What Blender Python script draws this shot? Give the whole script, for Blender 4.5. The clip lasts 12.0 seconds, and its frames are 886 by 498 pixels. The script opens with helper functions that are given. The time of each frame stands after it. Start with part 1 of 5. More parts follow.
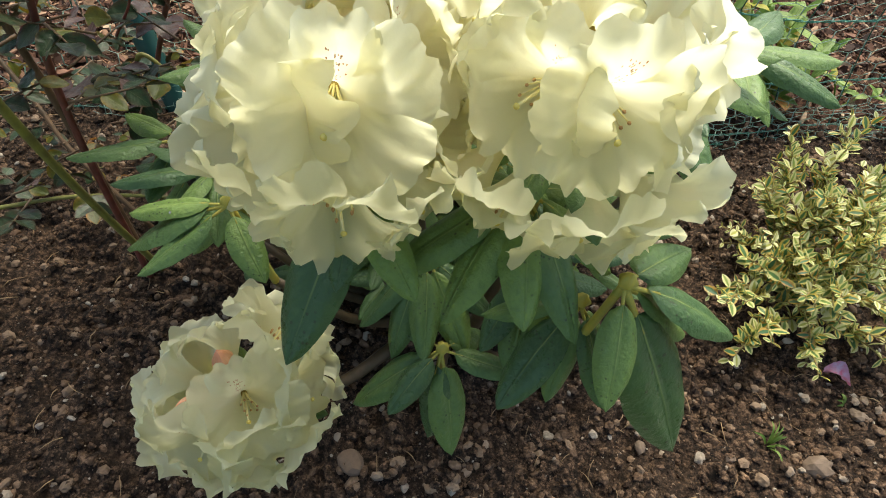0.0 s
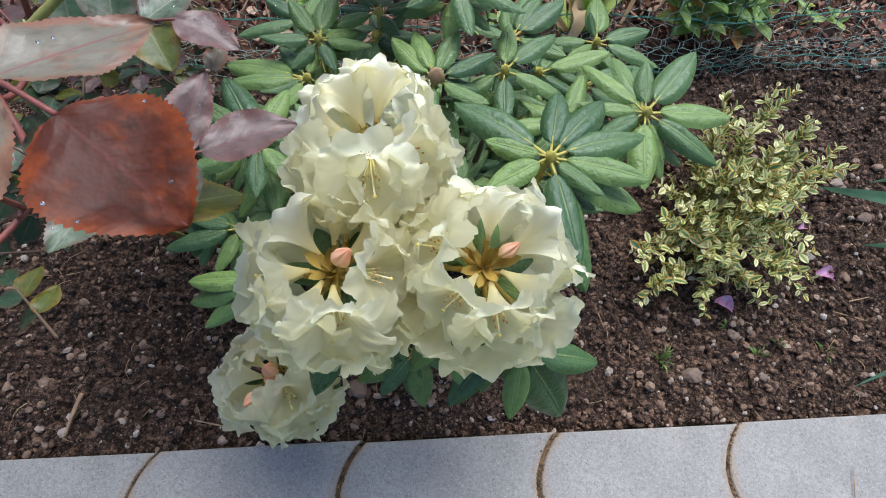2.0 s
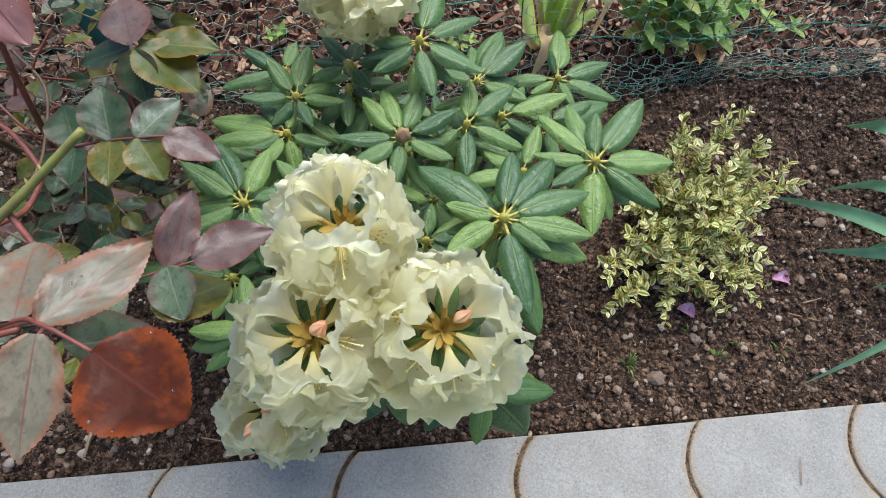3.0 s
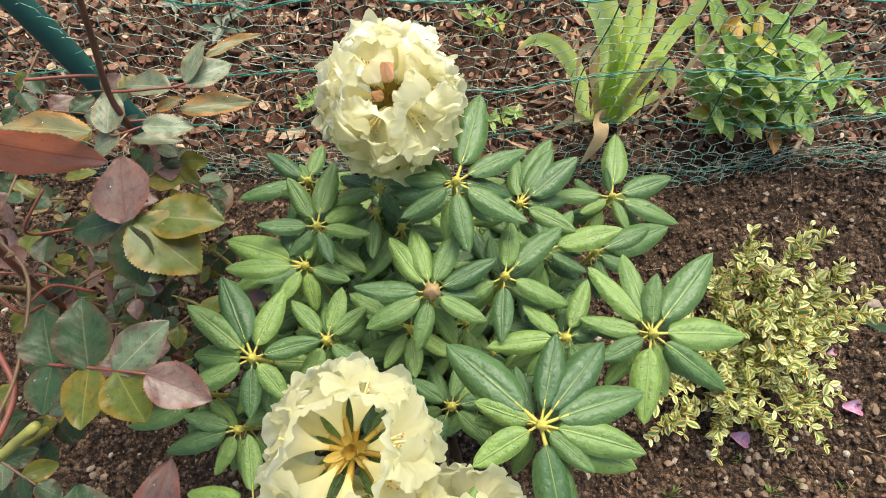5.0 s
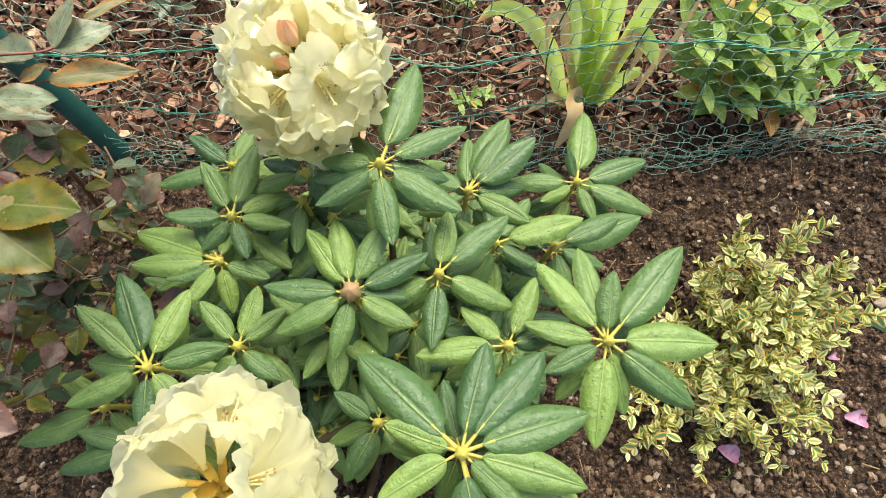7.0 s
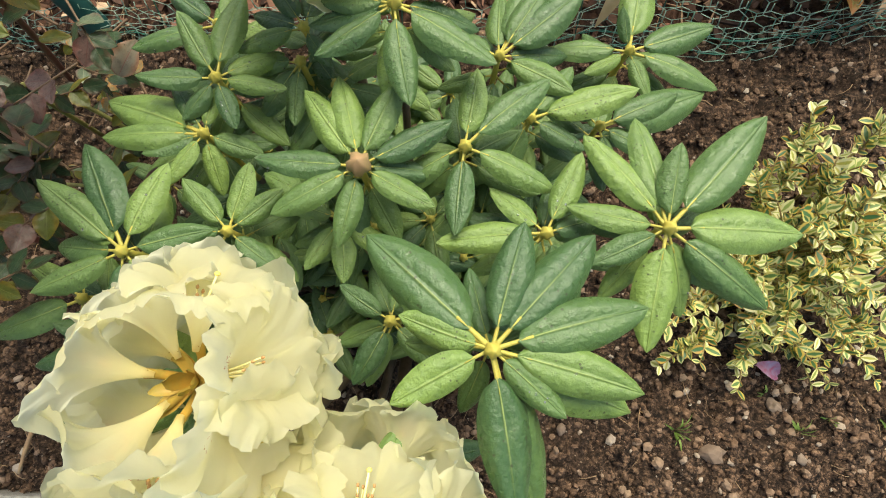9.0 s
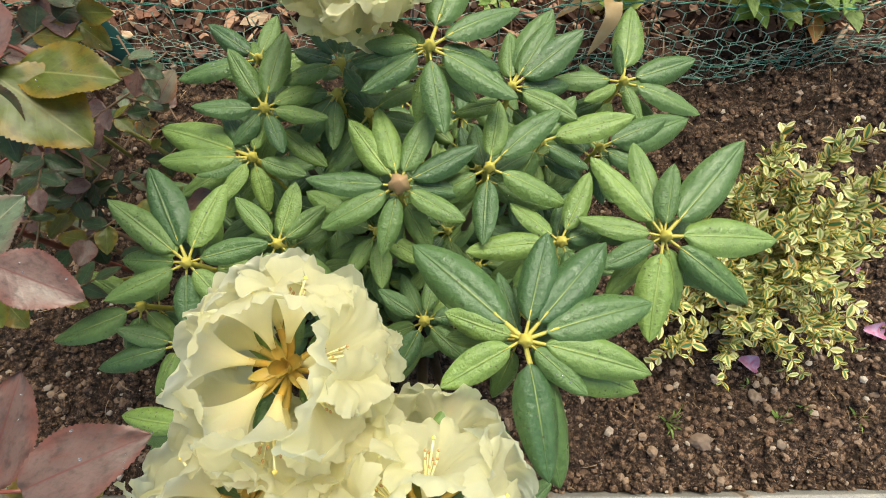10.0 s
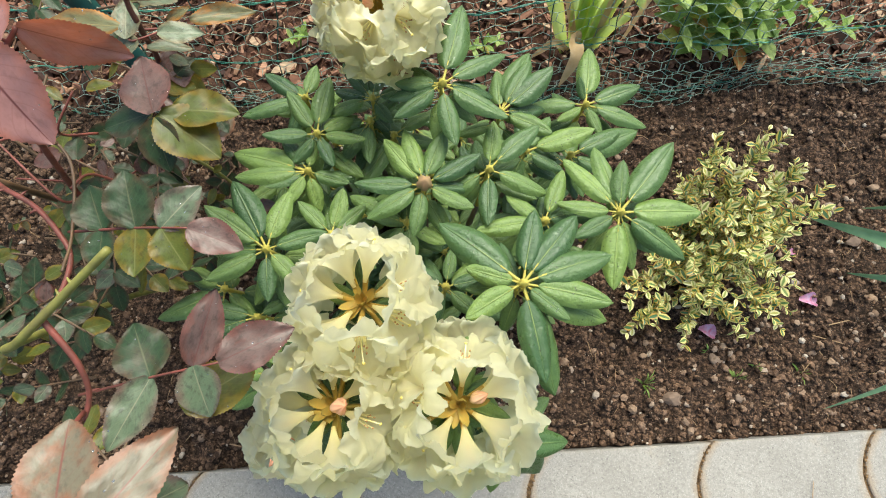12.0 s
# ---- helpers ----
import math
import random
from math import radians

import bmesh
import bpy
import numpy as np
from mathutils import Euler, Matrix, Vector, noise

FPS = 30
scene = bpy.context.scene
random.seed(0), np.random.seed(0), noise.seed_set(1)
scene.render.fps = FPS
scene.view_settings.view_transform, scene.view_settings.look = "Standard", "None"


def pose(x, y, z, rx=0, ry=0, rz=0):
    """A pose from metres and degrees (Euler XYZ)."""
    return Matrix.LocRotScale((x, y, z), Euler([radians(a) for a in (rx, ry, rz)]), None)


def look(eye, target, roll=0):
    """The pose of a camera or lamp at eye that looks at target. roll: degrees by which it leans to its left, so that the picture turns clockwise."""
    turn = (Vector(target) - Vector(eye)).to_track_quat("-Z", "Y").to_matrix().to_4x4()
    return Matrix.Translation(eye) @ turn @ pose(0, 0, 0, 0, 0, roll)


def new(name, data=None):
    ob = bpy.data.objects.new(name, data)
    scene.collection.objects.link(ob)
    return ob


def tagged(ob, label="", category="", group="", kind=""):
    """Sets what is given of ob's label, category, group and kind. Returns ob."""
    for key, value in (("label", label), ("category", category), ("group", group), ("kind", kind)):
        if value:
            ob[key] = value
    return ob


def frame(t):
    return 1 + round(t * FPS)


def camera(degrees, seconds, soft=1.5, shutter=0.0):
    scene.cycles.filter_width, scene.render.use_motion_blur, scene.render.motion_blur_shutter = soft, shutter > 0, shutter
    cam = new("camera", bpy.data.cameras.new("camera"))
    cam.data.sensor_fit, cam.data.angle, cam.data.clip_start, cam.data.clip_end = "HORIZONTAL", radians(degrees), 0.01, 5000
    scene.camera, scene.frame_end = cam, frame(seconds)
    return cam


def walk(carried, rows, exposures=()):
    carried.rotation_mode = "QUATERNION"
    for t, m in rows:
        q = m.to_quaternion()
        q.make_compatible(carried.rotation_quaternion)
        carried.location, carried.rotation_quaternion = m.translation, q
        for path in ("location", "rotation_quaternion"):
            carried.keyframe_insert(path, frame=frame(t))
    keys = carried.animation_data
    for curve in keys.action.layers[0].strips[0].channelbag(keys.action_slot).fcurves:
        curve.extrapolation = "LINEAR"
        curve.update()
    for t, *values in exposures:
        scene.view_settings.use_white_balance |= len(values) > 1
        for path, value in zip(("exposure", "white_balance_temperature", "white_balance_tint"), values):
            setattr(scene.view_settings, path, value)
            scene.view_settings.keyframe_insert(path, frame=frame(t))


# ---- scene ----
cam = camera(80.0, 12.0, soft=1.05)
METRES, EYE, TILT, LEAN, TURN = 0.96, 0.49, -48.0, -4.0, -1.2
ROWS = [
    (0.0, 0.0, 0.0, 0.0, 0.0, 0.0, 0.0),
    (0.5, -0.0017, 0.0155, 0.0139, -0.12, -1.2, -0.1),
    (1.0, 0.0138, 0.0164, 0.0497, -0.48, -5.66, 0.38),
    (1.5, 0.0287, -0.0394, 0.0956, -0.48, -12.57, 0.96),
    (2.0, 0.0256, -0.105, 0.194, -1.0, -18.94, 1.55),
    (2.5, 0.026, -0.1431, 0.2318, -2.41, -21.6, 3.14),
    (3.0, 0.0561, -0.1327, 0.2762, -1.83, -21.85, 3.33),
    (5.0, 0.065, -0.0099, 0.4065, 2.77, -23.21, 1.84),
    (5.5, 0.0618, 0.0131, 0.4201, 1.98, -23.19, 2.32),
    (6.0, 0.074, 0.0222, 0.4144, 1.5, -23.24, 2.62),
    (6.5, 0.112, 0.0342, 0.4004, 2.69, -23.28, 2.41),
    (8.5, 0.1409, 0.1072, 0.3169, 5.35, -29.69, 2.61),
    (9.0, 0.1151, 0.0997, 0.3153, 5.41, -31.75, 2.02),
    (9.5, 0.0995, 0.0804, 0.3239, 4.91, -31.76, 1.75),
    (10.0, 0.0847, 0.0516, 0.3417, 3.27, -30.6, 1.65),
    (10.5, 0.0822, 0.0099, 0.3532, 1.88, -29.32, 2.12),
    (11.0, 0.0824, -0.0395, 0.3667, 1.21, -28.21, 2.67),
    (11.5, 0.0712, -0.0686, 0.3637, 0.93, -27.55, 3.04),
    (12.0, 0.0639, -0.0924, 0.3661, 0.81, -27.01, 3.32),
]
walk(cam, [(t, pose(0, 0, EYE, TILT, LEAN, TURN) @ pose(METRES * x, METRES * y, METRES * z, 90 + pitch, roll, yaw)) for t, x, y, z, yaw, pitch, roll in ROWS], exposures=((0.0, 0.62, 6650, -1), (0.5, 0.55, 6800, -1), (1.0, 0.41, 7050, 0), (1.5, 0.29, 6500, 4), (2.0, 0.32, 5450, 10), (2.5, 0.36, 5450, 9), (3.2, 0.42, 5700, 5), (5.0, 0.78, 6500, 2), (6.5, 0.93, 6650, 1), (8.5, 0.75, 6950, 0), (9.5, 0.62, 6850, 0), (11.0, 0.69, 6450, 2), (12.0, 0.68, 6350, 1)))

# ---- world and light ----
SUN_AZ, SUN_EL = 70.0, 61.0
STONE = 0.2375
world = bpy.data.worlds.new("world")
scene.world = world
world.use_nodes = True
wn = world.node_tree
sky = wn.nodes.new("ShaderNodeTexSky")
sky.sky_type = "NISHITA"
sky.sun_disc = False
sky.sun_elevation, sky.sun_rotation = radians(SUN_EL), radians(90 - SUN_AZ)
sky.air_density, sky.dust_density, sky.ozone_density = 1.0, 3.0, 0.6
wn.links.new(sky.outputs[0], wn.nodes["Background"].inputs[0])
wn.nodes["Background"].inputs[1].default_value = 0.142
sun_data = bpy.data.lights.new("sun", "SUN")
sun_data.energy, sun_data.angle, sun_data.color = 3.5, radians(42), (1.0, 0.93, 0.81)
sun = new("sun", sun_data)
sun_dir = Vector((math.cos(radians(SUN_EL)) * math.cos(radians(SUN_AZ)), math.cos(radians(SUN_EL)) * math.sin(radians(SUN_AZ)), math.sin(radians(SUN_EL))))
sun.matrix_world = look(sun_dir * 20, (0, 0, 0))


# ---- materials ----
class Mat:
    """A node material with small helpers to wire it."""

    def __init__(self, name, rough=0.6, spec=0.5):
        self.m = bpy.data.materials.new(name)
        self.m.use_nodes = True
        self.t = self.m.node_tree
        self.b = self.t.nodes["Principled BSDF"]
        self.b.inputs["Roughness"].default_value = rough
        self.b.inputs["Specular IOR Level"].default_value = spec

    def node(self, kind, **inputs):
        n = self.t.nodes.new(kind)
        for k, v in inputs.items():
            n.inputs[k.replace("_", " ")].default_value = v
        return n

    def link(self, a, b):
        self.t.links.new(a, b)

    def coord(self, which="Object"):
        return self.node("ShaderNodeTexCoord").outputs[which]

    def noise(self, scale, detail=4.0, where=None, rough=0.6):
        n = self.node("ShaderNodeTexNoise", Scale=scale, Detail=detail, Roughness=rough)
        self.link(where or self.coord(), n.inputs["Vector"])
        return n.outputs["Fac"]

    def ramp(self, fac, stops):
        n = self.node("ShaderNodeValToRGB")
        e = n.color_ramp.elements
        while len(e) < len(stops):
            e.new(0.5)
        for el, (p, c) in zip(e, stops):
            el.position = p
            el.color = (*c, 1) if len(c) == 3 else c
        self.link(fac, n.inputs[0])
        return n.outputs[0]

    def grey(self, fac, lo, hi, a=0.0, b=1.0):
        n = self.node("ShaderNodeMapRange")
        for k, v in zip(("From Min", "From Max", "To Min", "To Max"), (lo, hi, a, b)):
            n.inputs[k].default_value = v
        self.link(fac, n.inputs[0])
        return n.outputs[0]

    def mix(self, fac, a, b, mode="MIX"):
        n = self.node("ShaderNodeMix")
        n.data_type, n.blend_type = "RGBA", mode
        for sock, v in ((n.inputs[0], fac), (n.inputs[6], a), (n.inputs[7], b)):
            if isinstance(v, (int, float)):
                sock.default_value = v
            elif isinstance(v, tuple):
                sock.default_value = (*v, 1)
            else:
                self.link(v, sock)
        return n.outputs[2]

    def math(self, op, a, b=0.0):
        n = self.node("ShaderNodeMath")
        n.operation = op
        for sock, v in zip(n.inputs, (a, b)):
            if isinstance(v, (int, float)):
                sock.default_value = v
            else:
                self.link(v, sock)
        return n.outputs[0]

    def color(self, c):
        if isinstance(c, tuple):
            self.b.inputs["Base Color"].default_value = (*c, 1)
        else:
            self.link(c, self.b.inputs["Base Color"])

    def rough(self, r):
        self.link(r, self.b.inputs["Roughness"])

    def bump(self, height, strength=0.3, distance=0.001):
        n = self.node("ShaderNodeBump", Strength=strength, Distance=distance)
        self.link(height, n.inputs["Height"])
        self.link(n.outputs[0], self.b.inputs["Normal"])

    def thin(self, share, tint):
        """Lets light through a thin petal or leaf: a translucent share beside the surface."""
        tr = self.node("ShaderNodeBsdfTranslucent")
        if isinstance(tint, tuple):
            tr.inputs[0].default_value = (*tint, 1)
        else:
            self.link(tint, tr.inputs[0])
        mx = self.node("ShaderNodeMixShader")
        mx.inputs[0].default_value = share
        self.link(self.b.outputs[0], mx.inputs[1])
        self.link(tr.outputs[0], mx.inputs[2])
        self.link(mx.outputs[0], self.t.nodes["Material Output"].inputs[0])

    def own(self):
        """Object coordinates shifted by a different amount for every object, so that repeats differ."""
        n = self.node("ShaderNodeVectorMath")
        n.operation = "ADD"
        self.link(self.coord(), n.inputs[0])
        self.link(self.math("MULTIPLY", self.rand(), 53.0), n.inputs[1])
        return n.outputs[0]

    def rand(self):
        return self.node("ShaderNodeObjectInfo").outputs["Random"]

    def island(self):
        return self.node("ShaderNodeNewGeometry").outputs["Random Per Island"]

    def uv(self):
        n = self.node("ShaderNodeSeparateXYZ")
        self.link(self.coord("UV"), n.inputs[0])
        return n.outputs[0], n.outputs[1]


def soil_material():
    m = Mat("soil", 0.92, 0.25)
    big, fine = m.noise(9, 6), m.noise(160, 8, rough=0.75)
    # the near-black stop puts shade between the crumbs into the soil colour
    c = m.ramp(fine, [(0.43, (0.005, 0.0035, 0.003)), (0.53, (0.082, 0.048, 0.031)), (0.63, (0.32, 0.195, 0.122))])
    c = m.mix(m.grey(big, 0.35, 0.65, 0.0, 0.5), c, (0.050, 0.031, 0.020))
    m.color(c)
    m.bump(m.noise(220, 8, rough=0.8), 1.0, 0.006)
    return m.m


def clod_material():
    m = Mat("clod", 0.92, 0.25)
    # clod tones vary; their near-black lows also paint in small shadows of the gaps
    c = m.ramp(m.noise(170, 8, rough=0.75), [(0.42, (0.006, 0.004, 0.003)), (0.52, (0.088, 0.052, 0.033)), (0.63, (0.33, 0.20, 0.125))])
    tone = m.ramp(m.island(), [(0.0, (0.016, 0.010, 0.007)), (0.5, (0.088, 0.052, 0.034)), (0.8, (0.23, 0.138, 0.088)), (0.95, (0.36, 0.25, 0.175)), (1.0, (0.56, 0.48, 0.40))])
    m.color(m.mix(m.grey(m.island(), 0.55, 1.0, 0.25, 0.85), c, tone))
    m.bump(m.noise(500, 6), 0.9, 0.003)
    return m.m


def pebble_material():
    m = Mat("pebble", 0.75, 0.35)
    c = m.ramp(m.rand(), [(0.0, (0.22, 0.145, 0.095)), (0.3, (0.34, 0.23, 0.15)), (0.55, (0.16, 0.105, 0.075)), (0.8, (0.38, 0.30, 0.23)), (1.0, (0.30, 0.27, 0.25))])
    c = m.mix(m.grey(m.noise(180, 6), 0.35, 0.7, 0.0, 0.6), c, (0.10, 0.065, 0.045))
    m.color(c)
    m.bump(m.noise(400, 5), 0.5, 0.001)
    return m.m


def chip_material():
    m = Mat("bark_chip", 0.8, 0.3)
    mp = m.node("ShaderNodeMapping")
    mp.inputs["Scale"].default_value = (40, 220, 120)
    m.link(m.coord(), mp.inputs[0])
    grain = m.noise(1.0, 6, mp.outputs[0], 0.7)
    c = m.ramp(m.math("FRACT", m.math("ADD", m.island(), m.rand())), [(0.0, (0.025, 0.012, 0.009)), (0.34, (0.12, 0.055, 0.034)), (0.66, (0.29, 0.135, 0.084)), (0.90, (0.48, 0.28, 0.17)), (1.0, (0.68, 0.50, 0.33))])
    m.color(m.mix(m.grey(grain, 0.3, 0.7, 0.0, 0.75), c, (0.05, 0.026, 0.018)))
    m.bump(grain, 0.6, 0.001)
    return m.m


def mulch_material():
    m = Mat("mulch_ground", 0.92, 0.25)
    c = m.ramp(m.noise(90, 8, rough=0.75), [(0.3, (0.022, 0.011, 0.007)), (0.55, (0.10, 0.046, 0.028)), (0.75, (0.24, 0.118, 0.070))])
    m.color(m.mix(m.grey(m.noise(6, 3), 0.4, 0.7, 0, 0.5), c, (0.05, 0.03, 0.02)))
    m.bump(m.noise(140, 8, rough=0.8), 1.0, 0.006)
    return m.m


def lawn_material():
    m = Mat("lawn_ground", 0.9, 0.2)
    m.color(m.ramp(m.noise(60, 6), [(0.3, (0.035, 0.045, 0.012)), (0.6, (0.10, 0.11, 0.03)), (0.8, (0.16, 0.13, 0.05))]))
    m.bump(m.noise(200, 5), 0.6, 0.004)
    return m.m


def concrete_material():
    m = Mat("concrete", 0.85, 0.3)
    xyz = m.node("ShaderNodeSeparateXYZ")
    m.link(m.coord(), xyz.inputs[0])
    x, y = xyz.outputs[0], xyz.outputs[1]
    c = m.ramp(m.noise(16, 6), [(0.3, (0.255, 0.238, 0.212)), (0.6, (0.325, 0.303, 0.272)), (0.8, (0.385, 0.36, 0.325))])
    c = m.mix(m.grey(m.noise(300, 6), 0.38, 0.60, 0.45, 0.0), c, (0.16, 0.15, 0.14))
    c = m.mix(m.grey(m.noise(700, 4), 0.56, 0.70, 0, 0.6), c, (0.56, 0.54, 0.50))
    v = m.node("ShaderNodeTexVoronoi", Scale=330.0)
    m.link(m.coord(), v.inputs["Vector"])
    speck = m.grey(v.outputs["Distance"], 0.18, 0.36, 1.0, 0.0)
    gate = m.grey(m.noise(190, 3), 0.46, 0.60)
    c = m.mix(m.math("MULTIPLY", m.math("MULTIPLY", speck, gate), 0.7), c, (0.11, 0.10, 0.095))
    # rusty seepage beside the curved joints
    q = m.math("DIVIDE", m.math("SUBTRACT", y, 0.045), 0.065)
    bow = m.math("MULTIPLY", m.math("SUBTRACT", 1.0, m.math("MULTIPLY", q, q)), 0.031)
    d = m.math("ADD", x, bow)
    d = m.math("MINIMUM", d, m.math("SUBTRACT", STONE - 0.0045, d))
    seep = m.grey(m.math("ADD", d, m.math("MULTIPLY", m.noise(60, 5), -0.022)), -0.013, 0.001, 0.5, 0.0)
    c = m.mix(seep, c, (0.30, 0.185, 0.085))
    stain = m.grey(m.noise(7.5, 5), 0.58, 0.74, 0.0, 0.6)
    m.color(m.mix(stain, c, (0.33, 0.25, 0.15)))
    m.bump(m.noise(650, 6), 0.45, 0.001)
    return m.m


def joint_material():
    m = Mat("joint_dirt", 0.95, 0.2)
    m.color(m.ramp(m.noise(120, 6), [(0.3, (0.045, 0.030, 0.017)), (0.7, (0.24, 0.145, 0.07))]))
    m.bump(m.noise(300, 4), 0.6, 0.002)
    return m.m


def rhodo_leaf_material():
    m = Mat("rhododendron_leaf", 0.42, 0.5)
    u, v = m.uv()
    o = m.own()
    fine, blot = m.noise(26, 6, o), m.noise(7, 5, o)
    base = m.ramp(m.rand(), [(0.0, (0.046, 0.096, 0.034)), (0.3, (0.078, 0.140, 0.042)), (0.65, (0.120, 0.192, 0.050)), (1.0, (0.182, 0.268, 0.060))])
    dark = m.mix(0.6, base, (0.016, 0.055, 0.022))
    pale = m.mix(0.5, base, (0.24, 0.36, 0.13))
    off = m.math("ABSOLUTE", m.math("SUBTRACT", u, 0.5))
    wave = m.math("SINE", m.math("MULTIPLY", m.math("ADD", m.math("ADD", v, m.math("MULTIPLY", off, -0.55)), m.math("MULTIPLY", fine, 0.06)), 62.0))
    base = m.mix(m.grey(blot, 0.46, 0.70, 0.0, 0.42), base, dark)
    base = m.mix(m.math("MULTIPLY", m.grey(wave, -0.2, 1.0), m.grey(blot, 0.35, 0.6, 0.10, 0.03)), base, pale)
    base = m.mix(m.grey(fine, 0.50, 0.68, 0.0, 0.45), base, dark)
    base = m.mix(m.grey(m.noise(13, 4, o), 0.58, 0.74, 0.0, 0.20), base, (0.24, 0.34, 0.15))
    rib = m.grey(off, 0.006, 0.024, 1.0, 0.0)
    rib = m.math("MULTIPLY", rib, m.grey(v, 0.05, 0.75, 0.9, 0.12))
    base = m.mix(rib, base, (0.34, 0.40, 0.13))
    spot = m.node("ShaderNodeTexVoronoi", Scale=22.0)
    m.link(o, spot.inputs["Vector"])
    brown = m.math("MULTIPLY", m.grey(spot.outputs["Distance"], 0.14, 0.24, 1.0, 0.0), m.grey(m.noise(4, 2, o), 0.50, 0.58))
    base = m.mix(m.math("MULTIPLY", brown, 0.85), base, (0.030, 0.028, 0.012))
    m.color(base)
    m.rough(m.math("ADD", m.grey(m.noise(11, 5, o), 0.35, 0.65, 0.24, 0.46), m.math("MULTIPLY", m.rand(), 0.08)))
    crease = m.grey(off, 0.0, 0.05, -0.5, 0.0)
    relief = m.math("ADD", m.math("MULTIPLY", wave, 0.022), m.math("ADD", m.noise(9, 4, o), m.math("MULTIPLY", m.noise(26, 6, o), 0.8)))
    m.bump(m.math("ADD", relief, crease), 0.62, 0.0022)
    m.thin(0.06, (0.20, 0.38, 0.07))
    return m.m


def stalk_material(name, a, b):
    m = Mat(name, 0.5, 0.4)
    m.color(m.mix(m.grey(m.noise(90, 4), 0.35, 0.65), a, b))
    m.bump(m.noise(220, 4), 0.4, 0.0008)
    return m.m


def petal_material():
    m = Mat("petal", 0.7, 0.15)
    u, v = m.uv()
    body = m.ramp(v, [(0.0, (0.74, 0.58, 0.20)), (0.07, (0.79, 0.70, 0.42)), (0.45, (0.755, 0.718, 0.500)), (1.0, (0.77, 0.75, 0.585))])
    body = m.mix(m.grey(m.noise(22, 4), 0.42, 0.68, 0.0, 0.45), body, (0.80, 0.785, 0.56))
    blush = m.math("MULTIPLY", m.math("MULTIPLY", m.grey(m.noise(26, 3), 0.48, 0.66, 0.0, 0.8), m.grey(v, 0.78, 0.15)), m.grey(m.rand(), 0.0, 0.7))
    body = m.mix(blush, body, (0.88, 0.66, 0.46))
    m.color(body)
    veins = m.math("SINE", m.math("ADD", m.math("MULTIPLY", u, 190.0), m.math("MULTIPLY", m.noise(50, 3), 9.0)))
    m.bump(m.math("ADD", m.math("MULTIPLY", veins, 0.022), m.math("ADD", m.noise(95, 6), m.math("MULTIPLY", m.noise(330, 4), 0.25))), 0.6, 0.0030)
    m.thin(0.76, (0.91, 0.88, 0.665))
    return m.m


def bud_material():
    m = Mat("flower_bud", 0.5, 0.3)
    u, v = m.uv()
    c = m.ramp(m.math("ADD", v, m.math("MULTIPLY", m.noise(90, 3), 0.4)), [(0.1, (0.84, 0.66, 0.38)), (0.6, (0.87, 0.56, 0.36)), (1.0, (0.85, 0.42, 0.26))])
    m.color(c)
    m.bump(m.math("ADD", m.noise(160, 4), m.math("SINE", m.math("MULTIPLY", u, 44.0))), 0.5, 0.0012)
    m.thin(0.2, (0.95, 0.50, 0.26))
    return m.m


def plain_material(name, a, b, scale=80, rough=0.6, thin=0.0, spec=0.4):
    m = Mat(name, rough, spec)
    c = m.mix(m.grey(m.noise(scale, 5), 0.35, 0.65), a, b)
    m.color(c)
    m.bump(m.noise(scale * 3, 4), 0.3, 0.0008)
    if thin:
        m.thin(thin, c)
    return m.m


def rose_material(name, mid, edge, ribs, thin=0.2, spec=0.55, darkening=1.0):
    m = Mat(name, 0.3, spec)
    u, v = m.uv()
    o = m.own()
    off = m.math("ABSOLUTE", m.math("SUBTRACT", u, 0.5))
    blot, fine = m.noise(3.2, 4, o), m.noise(24, 5, o)
    c = m.mix(m.math("MULTIPLY", m.grey(m.math("ADD", off, m.math("MULTIPLY", blot, 0.5)), 0.52, 0.78), 0.95), mid, edge)
    c = m.mix(m.math("MULTIPLY", m.grey(blot, 0.48, 0.64), m.grey(m.rand(), 0.2, 1.0, 0.0, 0.9)), c, edge)
    dark = m.mix(0.7, c, (0.010, 0.012, 0.008))
    # the last argument scales the random dark mottling
    c = m.mix(m.grey(m.noise(8, 5, o), 0.50, 0.66, 0.0, 0.75 * darkening), c, dark)
    c = m.mix(m.grey(fine, 0.50, 0.70, 0.0, 0.4 * darkening), c, dark)
    c = m.mix(m.math("MULTIPLY", m.rand(), 0.4 * darkening), c, dark)
    slant = m.math("ADD", m.math("SUBTRACT", v, m.math("MULTIPLY", off, 0.7)), m.math("MULTIPLY", blot, 0.06))
    wave = m.math("SINE", m.math("MULTIPLY", slant, 46.0))
    c = m.mix(m.math("MULTIPLY", m.grey(wave, 0.90, 1.0), 0.20), c, ribs)
    c = m.mix(m.grey(off, 0.006, 0.022, 0.9, 0.0), c, ribs)
    m.color(c)
    m.rough(m.grey(m.noise(7, 5, o), 0.35, 0.65, 0.30, 0.46))
    fold = m.math("ABSOLUTE", m.math("SINE", m.math("MULTIPLY", slant, 23.0)))
    m.bump(m.math("ADD", m.math("MULTIPLY", fold, 0.12), m.math("ADD", m.math("MULTIPLY", m.noise(4, 3, o), 1.3), m.math("MULTIPLY", fine, 0.12))), 0.30, 0.0012)
    m.thin(thin, edge)
    return m.m


